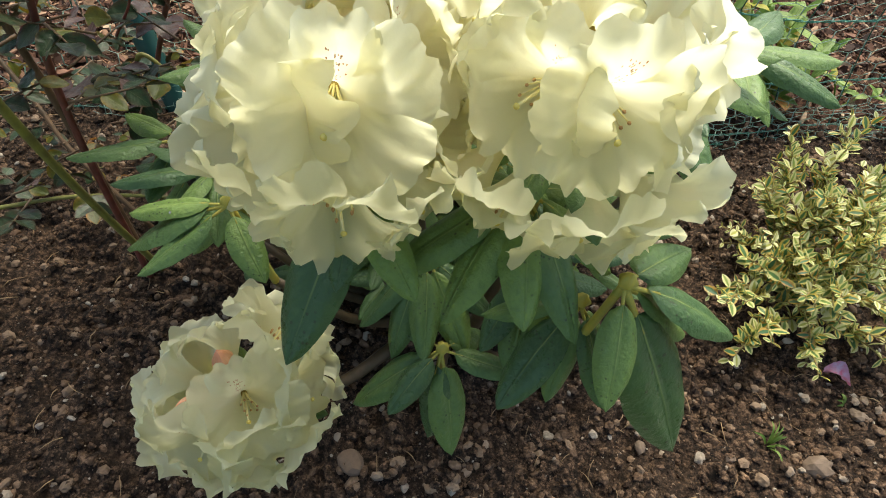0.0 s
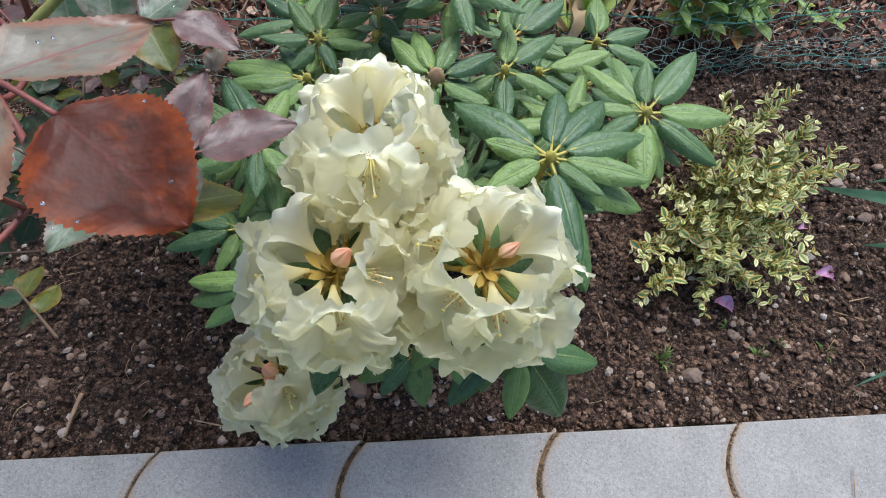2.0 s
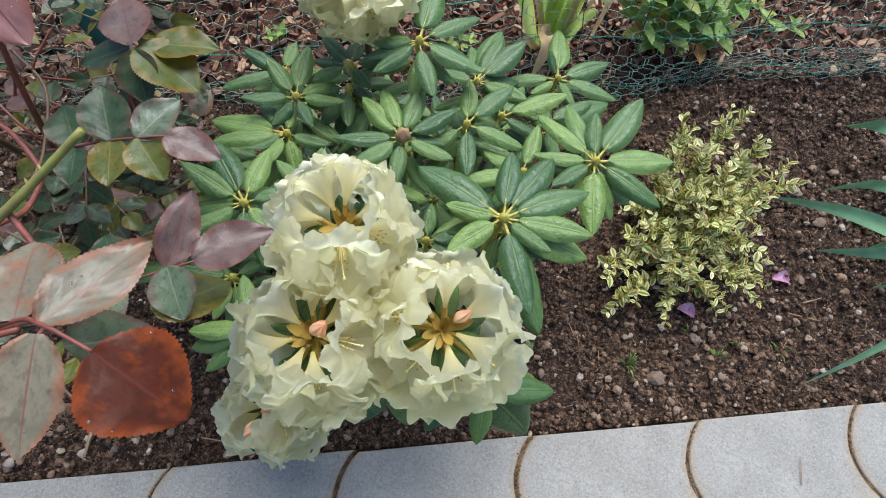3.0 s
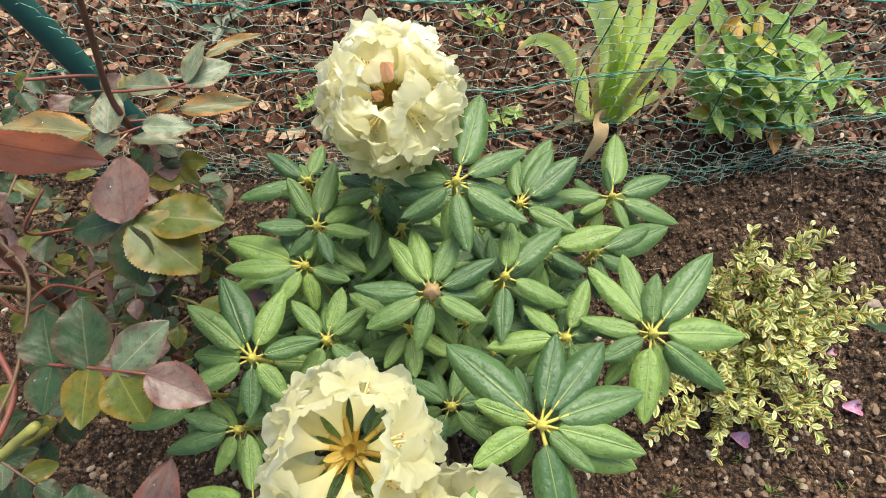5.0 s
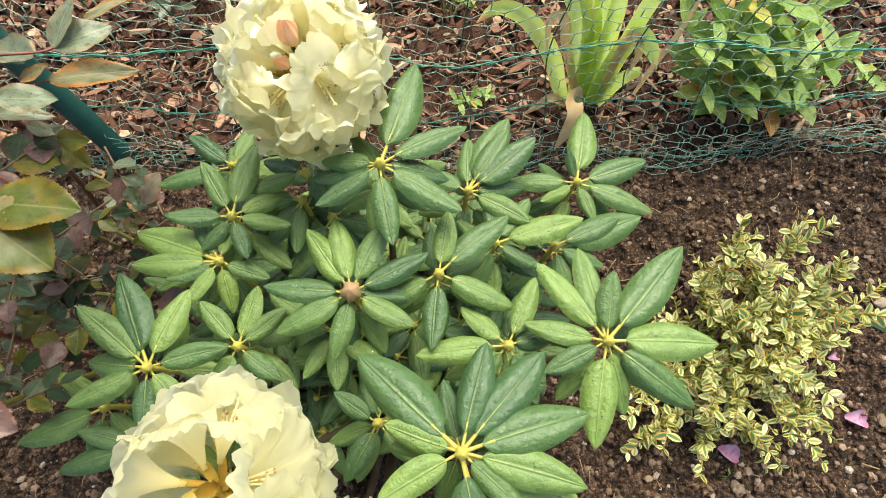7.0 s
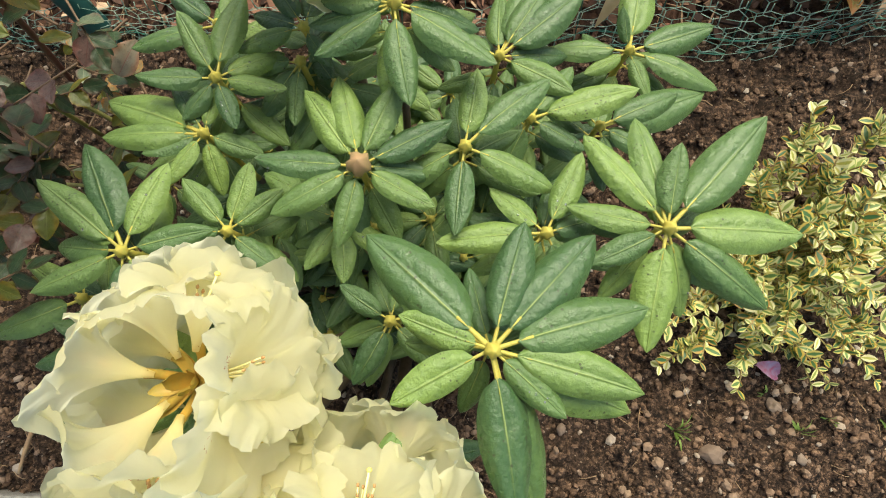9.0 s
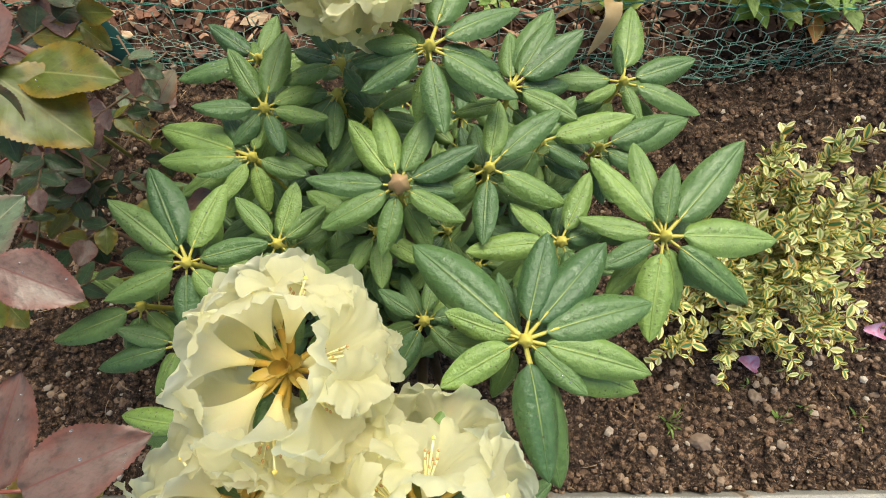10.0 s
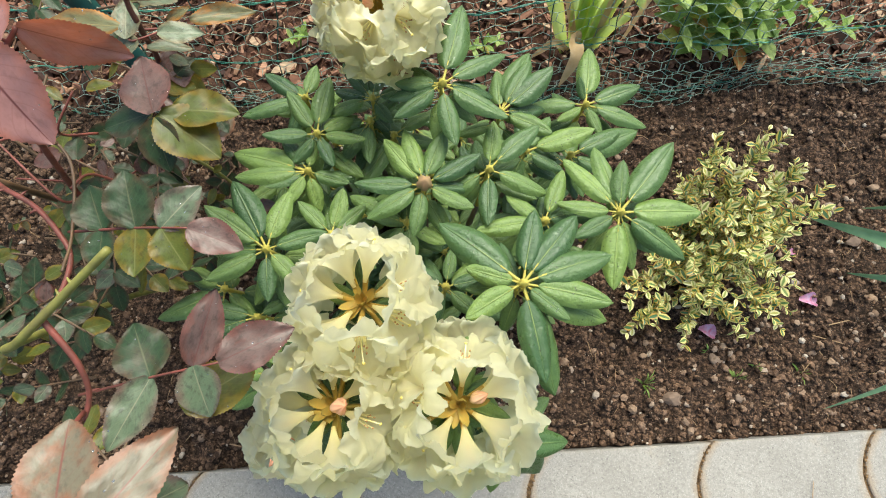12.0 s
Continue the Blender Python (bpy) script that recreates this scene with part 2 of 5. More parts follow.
def euonymus_material():
    m = Mat("variegated_leaf", 0.42, 0.45)
    u, v = m.uv()
    off = m.math("ABSOLUTE", m.math("SUBTRACT", u, 0.5))
    edge = m.grey(m.math("ADD", off, m.math("ADD", m.math("MULTIPLY", m.noise(120, 3), 0.22), m.math("MULTIPLY", m.island(), 0.10))), 0.31, 0.40)
    cream = m.ramp(m.island(), [(0.0, (0.42, 0.22, 0.05)), (0.12, (0.58, 0.44, 0.09)), (0.4, (0.76, 0.68, 0.24)), (1.0, (0.86, 0.83, 0.50))])
    green = m.ramp(m.island(), [(0.0, (0.045, 0.13, 0.05)), (0.45, (0.13, 0.25, 0.08)), (0.72, (0.34, 0.42, 0.10)), (1.0, (0.62, 0.56, 0.14))])
    c = m.mix(edge, green, cream)
    m.color(c)
    m.thin(0.35, c)
    return m.m


SOIL, CLOD, PEBBLE, CHIP, MULCH, LAWN = soil_material(), clod_material(), pebble_material(), chip_material(), mulch_material(), lawn_material()
CONCRETE, JOINT = concrete_material(), joint_material()
RHODO, PETAL, BUD = rhodo_leaf_material(), petal_material(), bud_material()
STALK = stalk_material("yellow_stalk", (0.52, 0.40, 0.07), (0.36, 0.35, 0.08))
GOLD = stalk_material("golden_stalk", (0.46, 0.27, 0.045), (0.33, 0.25, 0.055))
BARK = stalk_material("shrub_bark", (0.095, 0.062, 0.038), (0.06, 0.045, 0.025))
BUDSCALE = stalk_material("leaf_bud_scale", (0.36, 0.22, 0.12), (0.24, 0.18, 0.08))
FILAMENT = plain_material("filament", (0.85, 0.78, 0.45), (0.80, 0.68, 0.25))
ANTHER = plain_material("anther", (0.55, 0.33, 0.14), (0.38, 0.20, 0.08))
FRECKLE = plain_material("freckle", (0.56, 0.25, 0.11), (0.44, 0.17, 0.07), 200)
PISTIL = plain_material("pistil", (0.78, 0.66, 0.20), (0.70, 0.50, 0.08))
ROSE_GREEN = rose_material("rose_leaf_green", (0.030, 0.060, 0.026), (0.075, 0.046, 0.024), (0.08, 0.09, 0.045), 0.08, 0.22)
ROSE_PALE = rose_material("rose_leaf_pale", (0.105, 0.145, 0.080), (0.140, 0.080, 0.060), (0.20, 0.20, 0.12), 0.12, 0.45)
ROSE_OLIVE = rose_material("rose_leaf_olive", (0.105, 0.135, 0.024), (0.26, 0.16, 0.016), (0.20, 0.20, 0.06), 0.3, 0.35)
ROSE_BRONZE = rose_material("rose_leaf_bronze", (0.15, 0.092, 0.078), (0.17, 0.062, 0.046), (0.11, 0.04, 0.035), 0.10, 0.38)
ROSE_PINK = rose_material("rose_leaf_pink", (0.44, 0.215, 0.190), (0.42, 0.120, 0.060), (0.12, 0.030, 0.030), 0.40, 0.9, 0.4)
ROSE_TAN = rose_material("rose_leaf_tan", (0.19, 0.165, 0.110), (0.27, 0.110, 0.055), (0.17, 0.06, 0.045), 0.12, 0.4, 0.7)
ROSE_RED = rose_material("rose_leaf_dark_red", (0.085, 0.018, 0.009), (0.30, 0.062, 0.012), (0.10, 0.025, 0.018), 0.22, 0.14)
ROSE_SAGE = rose_material("rose_leaf_sage", (0.175, 0.215, 0.130), (0.25, 0.19, 0.10), (0.26, 0.26, 0.16), 0.12, 0.35)
ROSE_ORANGE = rose_material("rose_leaf_orange", (0.21, 0.23, 0.12), (0.56, 0.22, 0.04), (0.36, 0.28, 0.12), 0.25, 0.3)
def water_material():
    m = Mat("water", 0.02, 0.6)
    m.b.inputs["Transmission Weight"].default_value = 0.9
    m.b.inputs["IOR"].default_value = 1.33
    return m.m


WATER = water_material()
CANE_RED = stalk_material("red_cane", (0.22, 0.058, 0.042), (0.12, 0.040, 0.028))
CANE_DARK = stalk_material("dark_red_cane", (0.15, 0.050, 0.036), (0.085, 0.036, 0.026))
CANE_GREEN = stalk_material("green_cane", (0.25, 0.24, 0.055), (0.17, 0.15, 0.045))
CANE_BROWN = stalk_material("brown_cane", (0.15, 0.085, 0.045), (0.09, 0.055, 0.03))
EUON = euonymus_material()
EUON_STEM = stalk_material("euonymus_stem", (0.34, 0.27, 0.08), (0.22, 0.15, 0.06))
WIRE = plain_material("green_wire", (0.10, 0.23, 0.17), (0.40, 0.49, 0.40), 60, 0.38, 0.0, 0.5)
WIRE_GREEN = plain_material("bright_green_wire", (0.020, 0.15, 0.10), (0.09, 0.30, 0.21), 60, 0.35, 0.0, 0.5)
WIRE_DARK = plain_material("dark_green_wire", (0.010, 0.06, 0.045), (0.02, 0.09, 0.06), 60, 0.4)
POST = plain_material("dark_green_paint", (0.010, 0.055, 0.050), (0.018, 0.080, 0.070), 20, 0.42)
def lily_material():
    m = Mat("broad_strap_leaf", 0.42, 0.4)
    u, v = m.uv()
    off = m.math("ABSOLUTE", m.math("SUBTRACT", u, 0.5))
    c = m.mix(m.grey(m.noise(30, 4), 0.35, 0.65), (0.50, 0.66, 0.12), (0.66, 0.77, 0.28))
    c = m.mix(m.math("MULTIPLY", m.rand(), 0.25), c, (0.50, 0.62, 0.40))
    c = m.mix(m.math("MULTIPLY", m.grey(m.math("ADD", off, m.math("MULTIPLY", m.noise(25, 3), 0.5)), 0.58, 0.76), 0.6), c, (0.76, 0.66, 0.12))
    tip = m.grey(m.math("ADD", v, m.math("MULTIPLY", m.noise(45, 3), 0.3)), 1.00, 1.08)
    c = m.mix(tip, c, (0.66, 0.42, 0.20))
    m.color(c)
    m.bump(m.math("SINE", m.math("MULTIPLY", u, 90.0)), 0.25, 0.0006)
    m.thin(0.5, c)
    return m.m


def herb_material():
    m = Mat("herb_leaf", 0.42, 0.45)
    u, v = m.uv()
    off = m.math("ABSOLUTE", m.math("SUBTRACT", u, 0.5))
    c = m.ramp(m.rand(), [(0.0, (0.16, 0.27, 0.05)), (0.45, (0.29, 0.42, 0.09)), (0.84, (0.43, 0.54, 0.17)), (0.92, (0.52, 0.46, 0.06)), (0.96, (0.58, 0.30, 0.05)), (1.0, (0.30, 0.10, 0.03))])
    c = m.mix(m.grey(m.noise(6, 5, m.own()), 0.45, 0.66, 0.0, 0.6), c, (0.09, 0.18, 0.04))
    c = m.mix(m.grey(off, 0.01, 0.035, 0.6, 0.0), c, (0.36, 0.42, 0.18))
    m.color(c)
    m.bump(m.noise(10, 5, m.own()), 0.5, 0.0025)
    m.thin(0.4, c)
    return m.m


IRIS_DRY = plain_material("dry_leaf", (0.62, 0.40, 0.18), (0.70, 0.52, 0.30), 40, 0.7, 0.25)
IRIS_BLUE = plain_material("blue_green_blade", (0.16, 0.30, 0.15), (0.26, 0.42, 0.22), 30, 0.4, 0.15)
HERB, IRIS = herb_material(), lily_material()
GRASS = plain_material("grass_blade", (0.13, 0.22, 0.04), (0.24, 0.32, 0.08), 60, 0.5, 0.25)
STRAW = plain_material("straw", (0.42, 0.28, 0.15), (0.24, 0.15, 0.085), 60, 0.8)
FALLEN = plain_material("fallen_petal", (0.56, 0.42, 0.60), (0.58, 0.16, 0.28), 110, 0.5, 0.3)


# ---- mesh helpers ----
def mesh(name, verts, faces, mats, uvs=None, slots=None, smooth=True):
    me = bpy.data.meshes.new(name)
    me.from_pydata([tuple(v) for v in verts], [], faces)
    for m in mats:
        me.materials.append(m)
    if slots is not None:
        me.polygons.foreach_set("material_index", np.array(slots, dtype=np.int32))
    if uvs is not None:
        layer = me.uv_layers.new(name="UVMap")
        idx = np.empty(len(me.loops), dtype=np.int32)
        me.loops.foreach_get("vertex_index", idx)
        layer.data.foreach_set("uv", np.array(uvs, dtype=np.float32)[idx].ravel())
    me.polygons.foreach_set("use_smooth", np.full(len(me.polygons), smooth))
    me.update()
    return me


def part(name, me, parent, m=None, label="", kind=""):
    ob = new(name, me)
    ob.parent = parent
    if m is not None:
        ob.matrix_basis = m
    return tagged(ob, label=label, kind=kind)


def thing(name, at, label, category, group="", kind=""):
    ob = new(name)
    ob.location = at
    ob.empty_display_size = 0.02
    return tagged(ob, label, category, group, kind)


def grid_faces(nu, nv, wrap=False, base=0):
    out = []
    for j in range(nv - 1):
        for i in range(nu if wrap else nu - 1):
            k = (i + 1) % nu
            out.append((base + j * nu + i, base + j * nu + k, base + (j + 1) * nu + k, base + (j + 1) * nu + i))
    return out


def spline(points, n):
    """n points along a smooth curve through the given ones."""
    p = [Vector(q) for q in points]
    p = [p[0] * 2 - p[1], *p, p[-1] * 2 - p[-2]]
    out = []
    for i in range(n):
        s = i / (n - 1) * (len(p) - 3)
        k = min(int(s), len(p) - 4)
        t = s - k
        a, b, c, d = p[k:k + 4]
        out.append(0.5 * ((2 * b) + (c - a) * t + (2 * a - 5 * b + 4 * c - d) * t * t + (3 * b - a - 3 * c + d) * t ** 3))
    return out


def tube(points, r0, r1, sides=7, n=12, lumps=0.0, rng=random):
    """Vertices and faces of a round stem along a curve, closed at both ends."""
    pts = spline(points, n)
    verts, faces = [], []
    for i, p in enumerate(pts):
        d = (pts[min(i + 1, n - 1)] - pts[max(i - 1, 0)]).normalized()
        a = d.orthogonal().normalized() if i == 0 else (a - d * a.dot(d)).normalized()
        b = d.cross(a)
        r = (r0 + (r1 - r0) * i / (n - 1)) * (1 + rng.uniform(-lumps, lumps))
        for k in range(sides):
            w = 2 * math.pi * k / sides
            verts.append(p + r * (a * math.cos(w) + b * math.sin(w)))
    faces = grid_faces(sides, n, True)
    faces += [tuple(range(sides))[::-1], tuple(range((n - 1) * sides, n * sides))]
    return verts, faces


class Heap:
    """Collects many pieces into one mesh."""

    def __init__(self):
        self.v, self.f, self.s, self.uv = [], [], [], []

    def add(self, verts, faces, slot=0, uvs=None):
        k = len(self.v)
        self.v += list(verts)
        self.f += [tuple(i + k for i in f) for f in faces]
        self.s += [slot] * len(faces)
        self.uv += list(uvs) if uvs else [(0.5, 0.5)] * len(verts)

    def mesh(self, name, mats, smooth=True):
        return mesh(name, self.v, self.f, mats, self.uv, self.s, smooth)


def frame_of(direction, up=(0, 0, 1)):
    """A rotation whose x runs along direction and whose z leans to up."""
    x = Vector(direction).normalized()
    y = Vector(up).cross(x)
    if y.length < 1e-4:
        y = Vector((0, 1, 0))
    y.normalize()
    return Matrix((x, y, x.cross(y))).transposed()


def placed(at, rot, size):
    sx, sy, sz = size if isinstance(size, tuple) else (size,) * 3
    return Matrix.Translation(at) @ rot.to_4x4() @ Matrix.Diagonal((sx, sy, sz, 1))


def aim(azimuth, elevation):
    a, e = radians(azimuth), radians(elevation)
    return Vector((math.cos(e) * math.cos(a), math.cos(e) * math.sin(a), math.sin(e)))


# ---- the ground ----
KERB_BACK, KERB_FRONT = 0.110, -0.020


def rise(x, y):
    """Height of the ground: level lawn, bed rising gently to the fence."""
    t = min(max((y - 0.10) / 0.55, 0.0), 1.0)
    h = 0.040 * t * t * (3 - 2 * t)
    near = max(0.0, 1 - max(abs(x) - 1.2, abs(y - 0.4) - 0.8, 0.0))
    if y > KERB_BACK + 0.002:
        h += near * (0.012 * noise.noise((x * 7, y * 7, 0)) + 0.009 * noise.noise((x * 24, y * 24, 3)) + 0.013 * noise.noise((x * 62, y * 62, 5)))
        h -= 0.008 * max(0.0, 1 - (y - KERB_BACK) / 0.03)
    elif y > KERB_FRONT:
        h = -0.03
    else:
        h = -0.006 + near * 0.004 * noise.noise((x * 20, y * 20, 1))
    return h


def ground_sheet():
    def steps(lo, hi, d, far):
        mid = np.arange(lo, hi + d / 2, d)
        out = np.geomspace(d, far, 26)
        return np.concatenate([(lo - np.cumsum(out))[::-1], mid, hi + np.cumsum(out)])

    xs, ys = steps(-0.62, 1.0, 0.0075, 70.0), steps(-0.03, 1.02, 0.0075, 70.0)
    verts = [(x, y, rise(x, y)) for y in ys for x in xs]
    faces = grid_faces(len(xs), len(ys))
    nx = len(xs) - 1
    mid = (ys[:-1] + ys[1:]) / 2
    row = np.where(mid > 0.665, 1, np.where(mid < KERB_FRONT, 2, 0))
    slots = np.repeat(row, nx)
    return tagged(new("ground", mesh("ground", verts, faces, [SOIL, MULCH, LAWN], slots=slots)), "dark crumbly garden soil with bark mulch behind the fence", "ground", kind="structure")


ground = ground_sheet()


def lump(rng, r, flat=0.7):
    """A small angular stone: an icosahedron pushed about."""
    g = (1 + 5 ** 0.5) / 2
    vs = [Vector(v).normalized() for v in ((-1, g, 0), (1, g, 0), (-1, -g, 0), (1, -g, 0), (0, -1, g), (0, 1, g), (0, -1, -g), (0, 1, -g), (g, 0, -1), (g, 0, 1), (-g, 0, -1), (-g, 0, 1))]
    fs = [(0, 11, 5), (0, 5, 1), (0, 1, 7), (0, 7, 10), (0, 10, 11), (1, 5, 9), (5, 11, 4), (11, 10, 2), (10, 7, 6), (7, 1, 8), (3, 9, 4), (3, 4, 2), (3, 2, 6), (3, 6, 8), (3, 8, 9), (4, 9, 5), (2, 4, 11), (6, 2, 10), (8, 6, 7), (9, 8, 1)]
    q = Euler((rng.uniform(0, 6), rng.uniform(0, 6), rng.uniform(0, 6))).to_matrix()
    s = Vector((rng.uniform(0.7, 1.3), rng.uniform(0.6, 1.1), flat * rng.uniform(0.7, 1.2)))
    turn = Matrix.Rotation(rng.uniform(0, 6.3), 3, "Z")
    out = []
    for v in vs:
        w = (q @ v) * r * rng.uniform(0.75, 1.2)
        out.append(turn @ Vector((w.x * s.x, w.y * s.y, w.z * s.z)))
    return out, fs


def scatter_clods():
    rng = random.Random(11)
    h = Heap()
    for i in range(70000):
        x, y = rng.uniform(-0.62, 1.0), 0.112 + 0.56 * rng.random() ** 1.15
        r = 0.0007 + 0.0056 * rng.random() ** 6.5
        vs, fs = lump(rng, r, 0.8)
        z = rise(x, y) + r * 0.2
        h.add([v + Vector((x, y, z)) for v in vs], fs)
    tagged(new("soil_clods", h.mesh("soil_clods", [CLOD], False)), "small brown clods and grit on the bed", "soil", kind="stuff")


def scatter_fibres():
    rng = random.Random(12)
    h = Heap()
    for i in range(1350):
        behind = i > 500
        x = rng.uniform(-0.6, 1.0)
        y = rng.uniform(0.64, 1.1) if behind else 0.115 + 0.55 * rng.random()
        n, a, bend = 4, rng.uniform(0, 6.3), rng.uniform(-0.5, 0.5)
        l = rng.uniform(0.008, 0.03) * (1.6 if behind else 1)
        z = rise(x, y) + 0.004
        pts = []
        for k in range(n):
            t = k / (n - 1)
            pts.append(Vector((x + l * t * math.cos(a + bend * t), y + l * t * math.sin(a + bend * t), z + 0.003 * math.sin(3 * t) + rng.uniform(0, 0.002))))
        vs, fs = tube(pts, rng.uniform(0.0003, 0.0007), 0.0002, 4, 4)
        h.add(vs, fs)
    tagged(new("dry_stalks", h.mesh("dry_stalks", [STRAW])), "scattered pale dry stalks and needles", "plant litter", kind="stuff")


def chip_shape(rng):
    """A ragged flake of bark, or a thin shred of it."""
    l = 0.0035 + 0.018 * rng.random() ** 2.6
    w, t = min(l * 0.8, rng.uniform(0.0020, 0.0095)), rng.uniform(0.0006, 0.0028)
    if rng.random() < 0.35:
        l, w, t = rng.uniform(0.006, 0.021), rng.uniform(0.0006, 0.0018), rng.uniform(0.0004, 0.0012)
    ring = [(math.cos(a) * l * rng.uniform(0.8, 1.1), math.sin(a) * w * rng.uniform(0.7, 1.2)) for a in (0.3, 1.4, 2.4, 3.5, 4.6, 5.6)]
    vs = [Vector((a, b, s * t)) for s in (-1, 1) for a, b in ring]
    fs = [tuple(range(6))[::-1], tuple(range(6, 12))] + [(k, (k + 1) % 6, 6 + (k + 1) % 6, 6 + k) for k in range(6)]
    return vs, fs


def scatter_chips():
    rng = random.Random(13)
    h, near = Heap(), []
    for i in range(12500):
        x, y = rng.uniform(-0.75, 1.15), 0.655 + 0.62 * rng.random()
        if y < 0.69 and rng.random() < 0.5:
            continue
        vs, fs = chip_shape(rng)
        rot = Euler((rng.gauss(0, 0.5), rng.gauss(0, 0.5), rng.uniform(0, 6.3))).to_matrix()
        c = Vector((x, y, rise(x, y) + 0.004 + 0.006 * rng.random()))
        if -0.05 < x < 0.32 and 0.72 < y < 0.80 and len(near) < 280:
            near.append((c + Vector((0, 0, 0.002)), rot))
        else:
            h.add([c + rot @ v for v in vs], fs)
    chips = tagged(new("bark_chips", h.mesh("bark_chips", [CHIP], False)), "reddish-brown bark mulch chips behind the wire fence", "bark mulch", kind="stuff")
    shapes = []
    for k in range(16):
        vs, fs = chip_shape(rng)
        shapes.append(mesh("bark_chip", vs, fs, [CHIP], smooth=False))
    for k, (c, rot) in enumerate(near):
        part("bark_chip", shapes[k % 16], chips, placed(c, rot, 1.0))


scatter_clods()
scatter_fibres()
scatter_chips()


# ---- the kerb of concrete edging stones ----


def edging_stone_mesh():
    """One edging stone: rounded at its left end, hollowed at its right end, its rim softened."""
    sag, d, top, deep = 0.031, KERB_BACK - KERB_FRONT, 0.012, 0.07
    n = 14
    ring = []
    for k in range(n + 1):
        t = k / n
        ring.append((-sag * math.sin(math.pi * t) ** 0.8, KERB_BACK - d * t))
    ring += [(x + STONE - 0.0045, y) for x, y in ring[::-1]]
    bm = bmesh.new()
    vs = [bm.verts.new((x, y, top)) for x, y in ring]
    face = bm.faces.new(vs)
    out = bmesh.ops.extrude_face_region(bm, geom=[face])
    for v in out["geom"]:
        if isinstance(v, bmesh.types.BMVert):
            v.co.z -= deep
    bmesh.ops.recalc_face_normals(bm, faces=bm.faces)
    rim = [e for e in bm.edges if all(abs(v.co.z - top) < 1e-6 for v in e.verts)]
    bmesh.ops.bevel(bm, geom=rim, offset=0.004, segments=3, profile=0.6, affect="EDGES")
    me = bpy.data.meshes.new("edging_stone")
    bm.to_mesh(me)
    bm.free()
    me.materials.append(CONCRETE)
    return me


def build_kerb():
    rng = random.Random(5)
    kerb = tagged(new("kerb", mesh("kerb_bedding", [(x, y, z) for z in (-0.05, 0.0075) for x, y in ((-3.0, -0.015), (3.0, -0.015), (3.0, 0.106), (-3.0, 0.106))],
                                   [(3, 2, 1, 0), (4, 5, 6, 7), (0, 1, 5, 4), (1, 2, 6, 5), (2, 3, 7, 6), (3, 0, 4, 7)], [JOINT], smooth=False)),
                  "pale grey concrete lawn edging with rounded interlocking stones", "kerb", kind="structure")
    me = edging_stone_mesh()
    for i in range(-11, 12):
        dirt = Heap()
        for k in range(90):
            t = rng.random()
            x = -0.0345 + STONE * i - 0.031 * math.sin(math.pi * t) ** 0.8 - 0.002 + rng.gauss(0, 0.0022)
            vs, fs = lump(rng, rng.uniform(0.0008, 0.0022), 0.5)
            dirt.add([v + Vector((x, KERB_BACK - (KERB_BACK - KERB_FRONT) * t, 0.0105)) for v in vs], fs)
        part("joint_dirt", dirt.mesh("joint_dirt", [JOINT], False), kerb, kind="stuff")
        part("edging_stone", me, kerb, pose(-0.0345 + STONE * i, rng.uniform(-0.0015, 0.0015), rng.uniform(-0.001, 0.0015), 0, 0, rng.uniform(-0.4, 0.4)))


build_kerb()


# ---- the fence ----
def net_y(z):
    """The netting hangs plumb and bellies forward at its foot."""
    t = max(0.0, 1 - (z - 0.03) / 0.17)
    return 0.702 - 0.062 * t ** 1.6


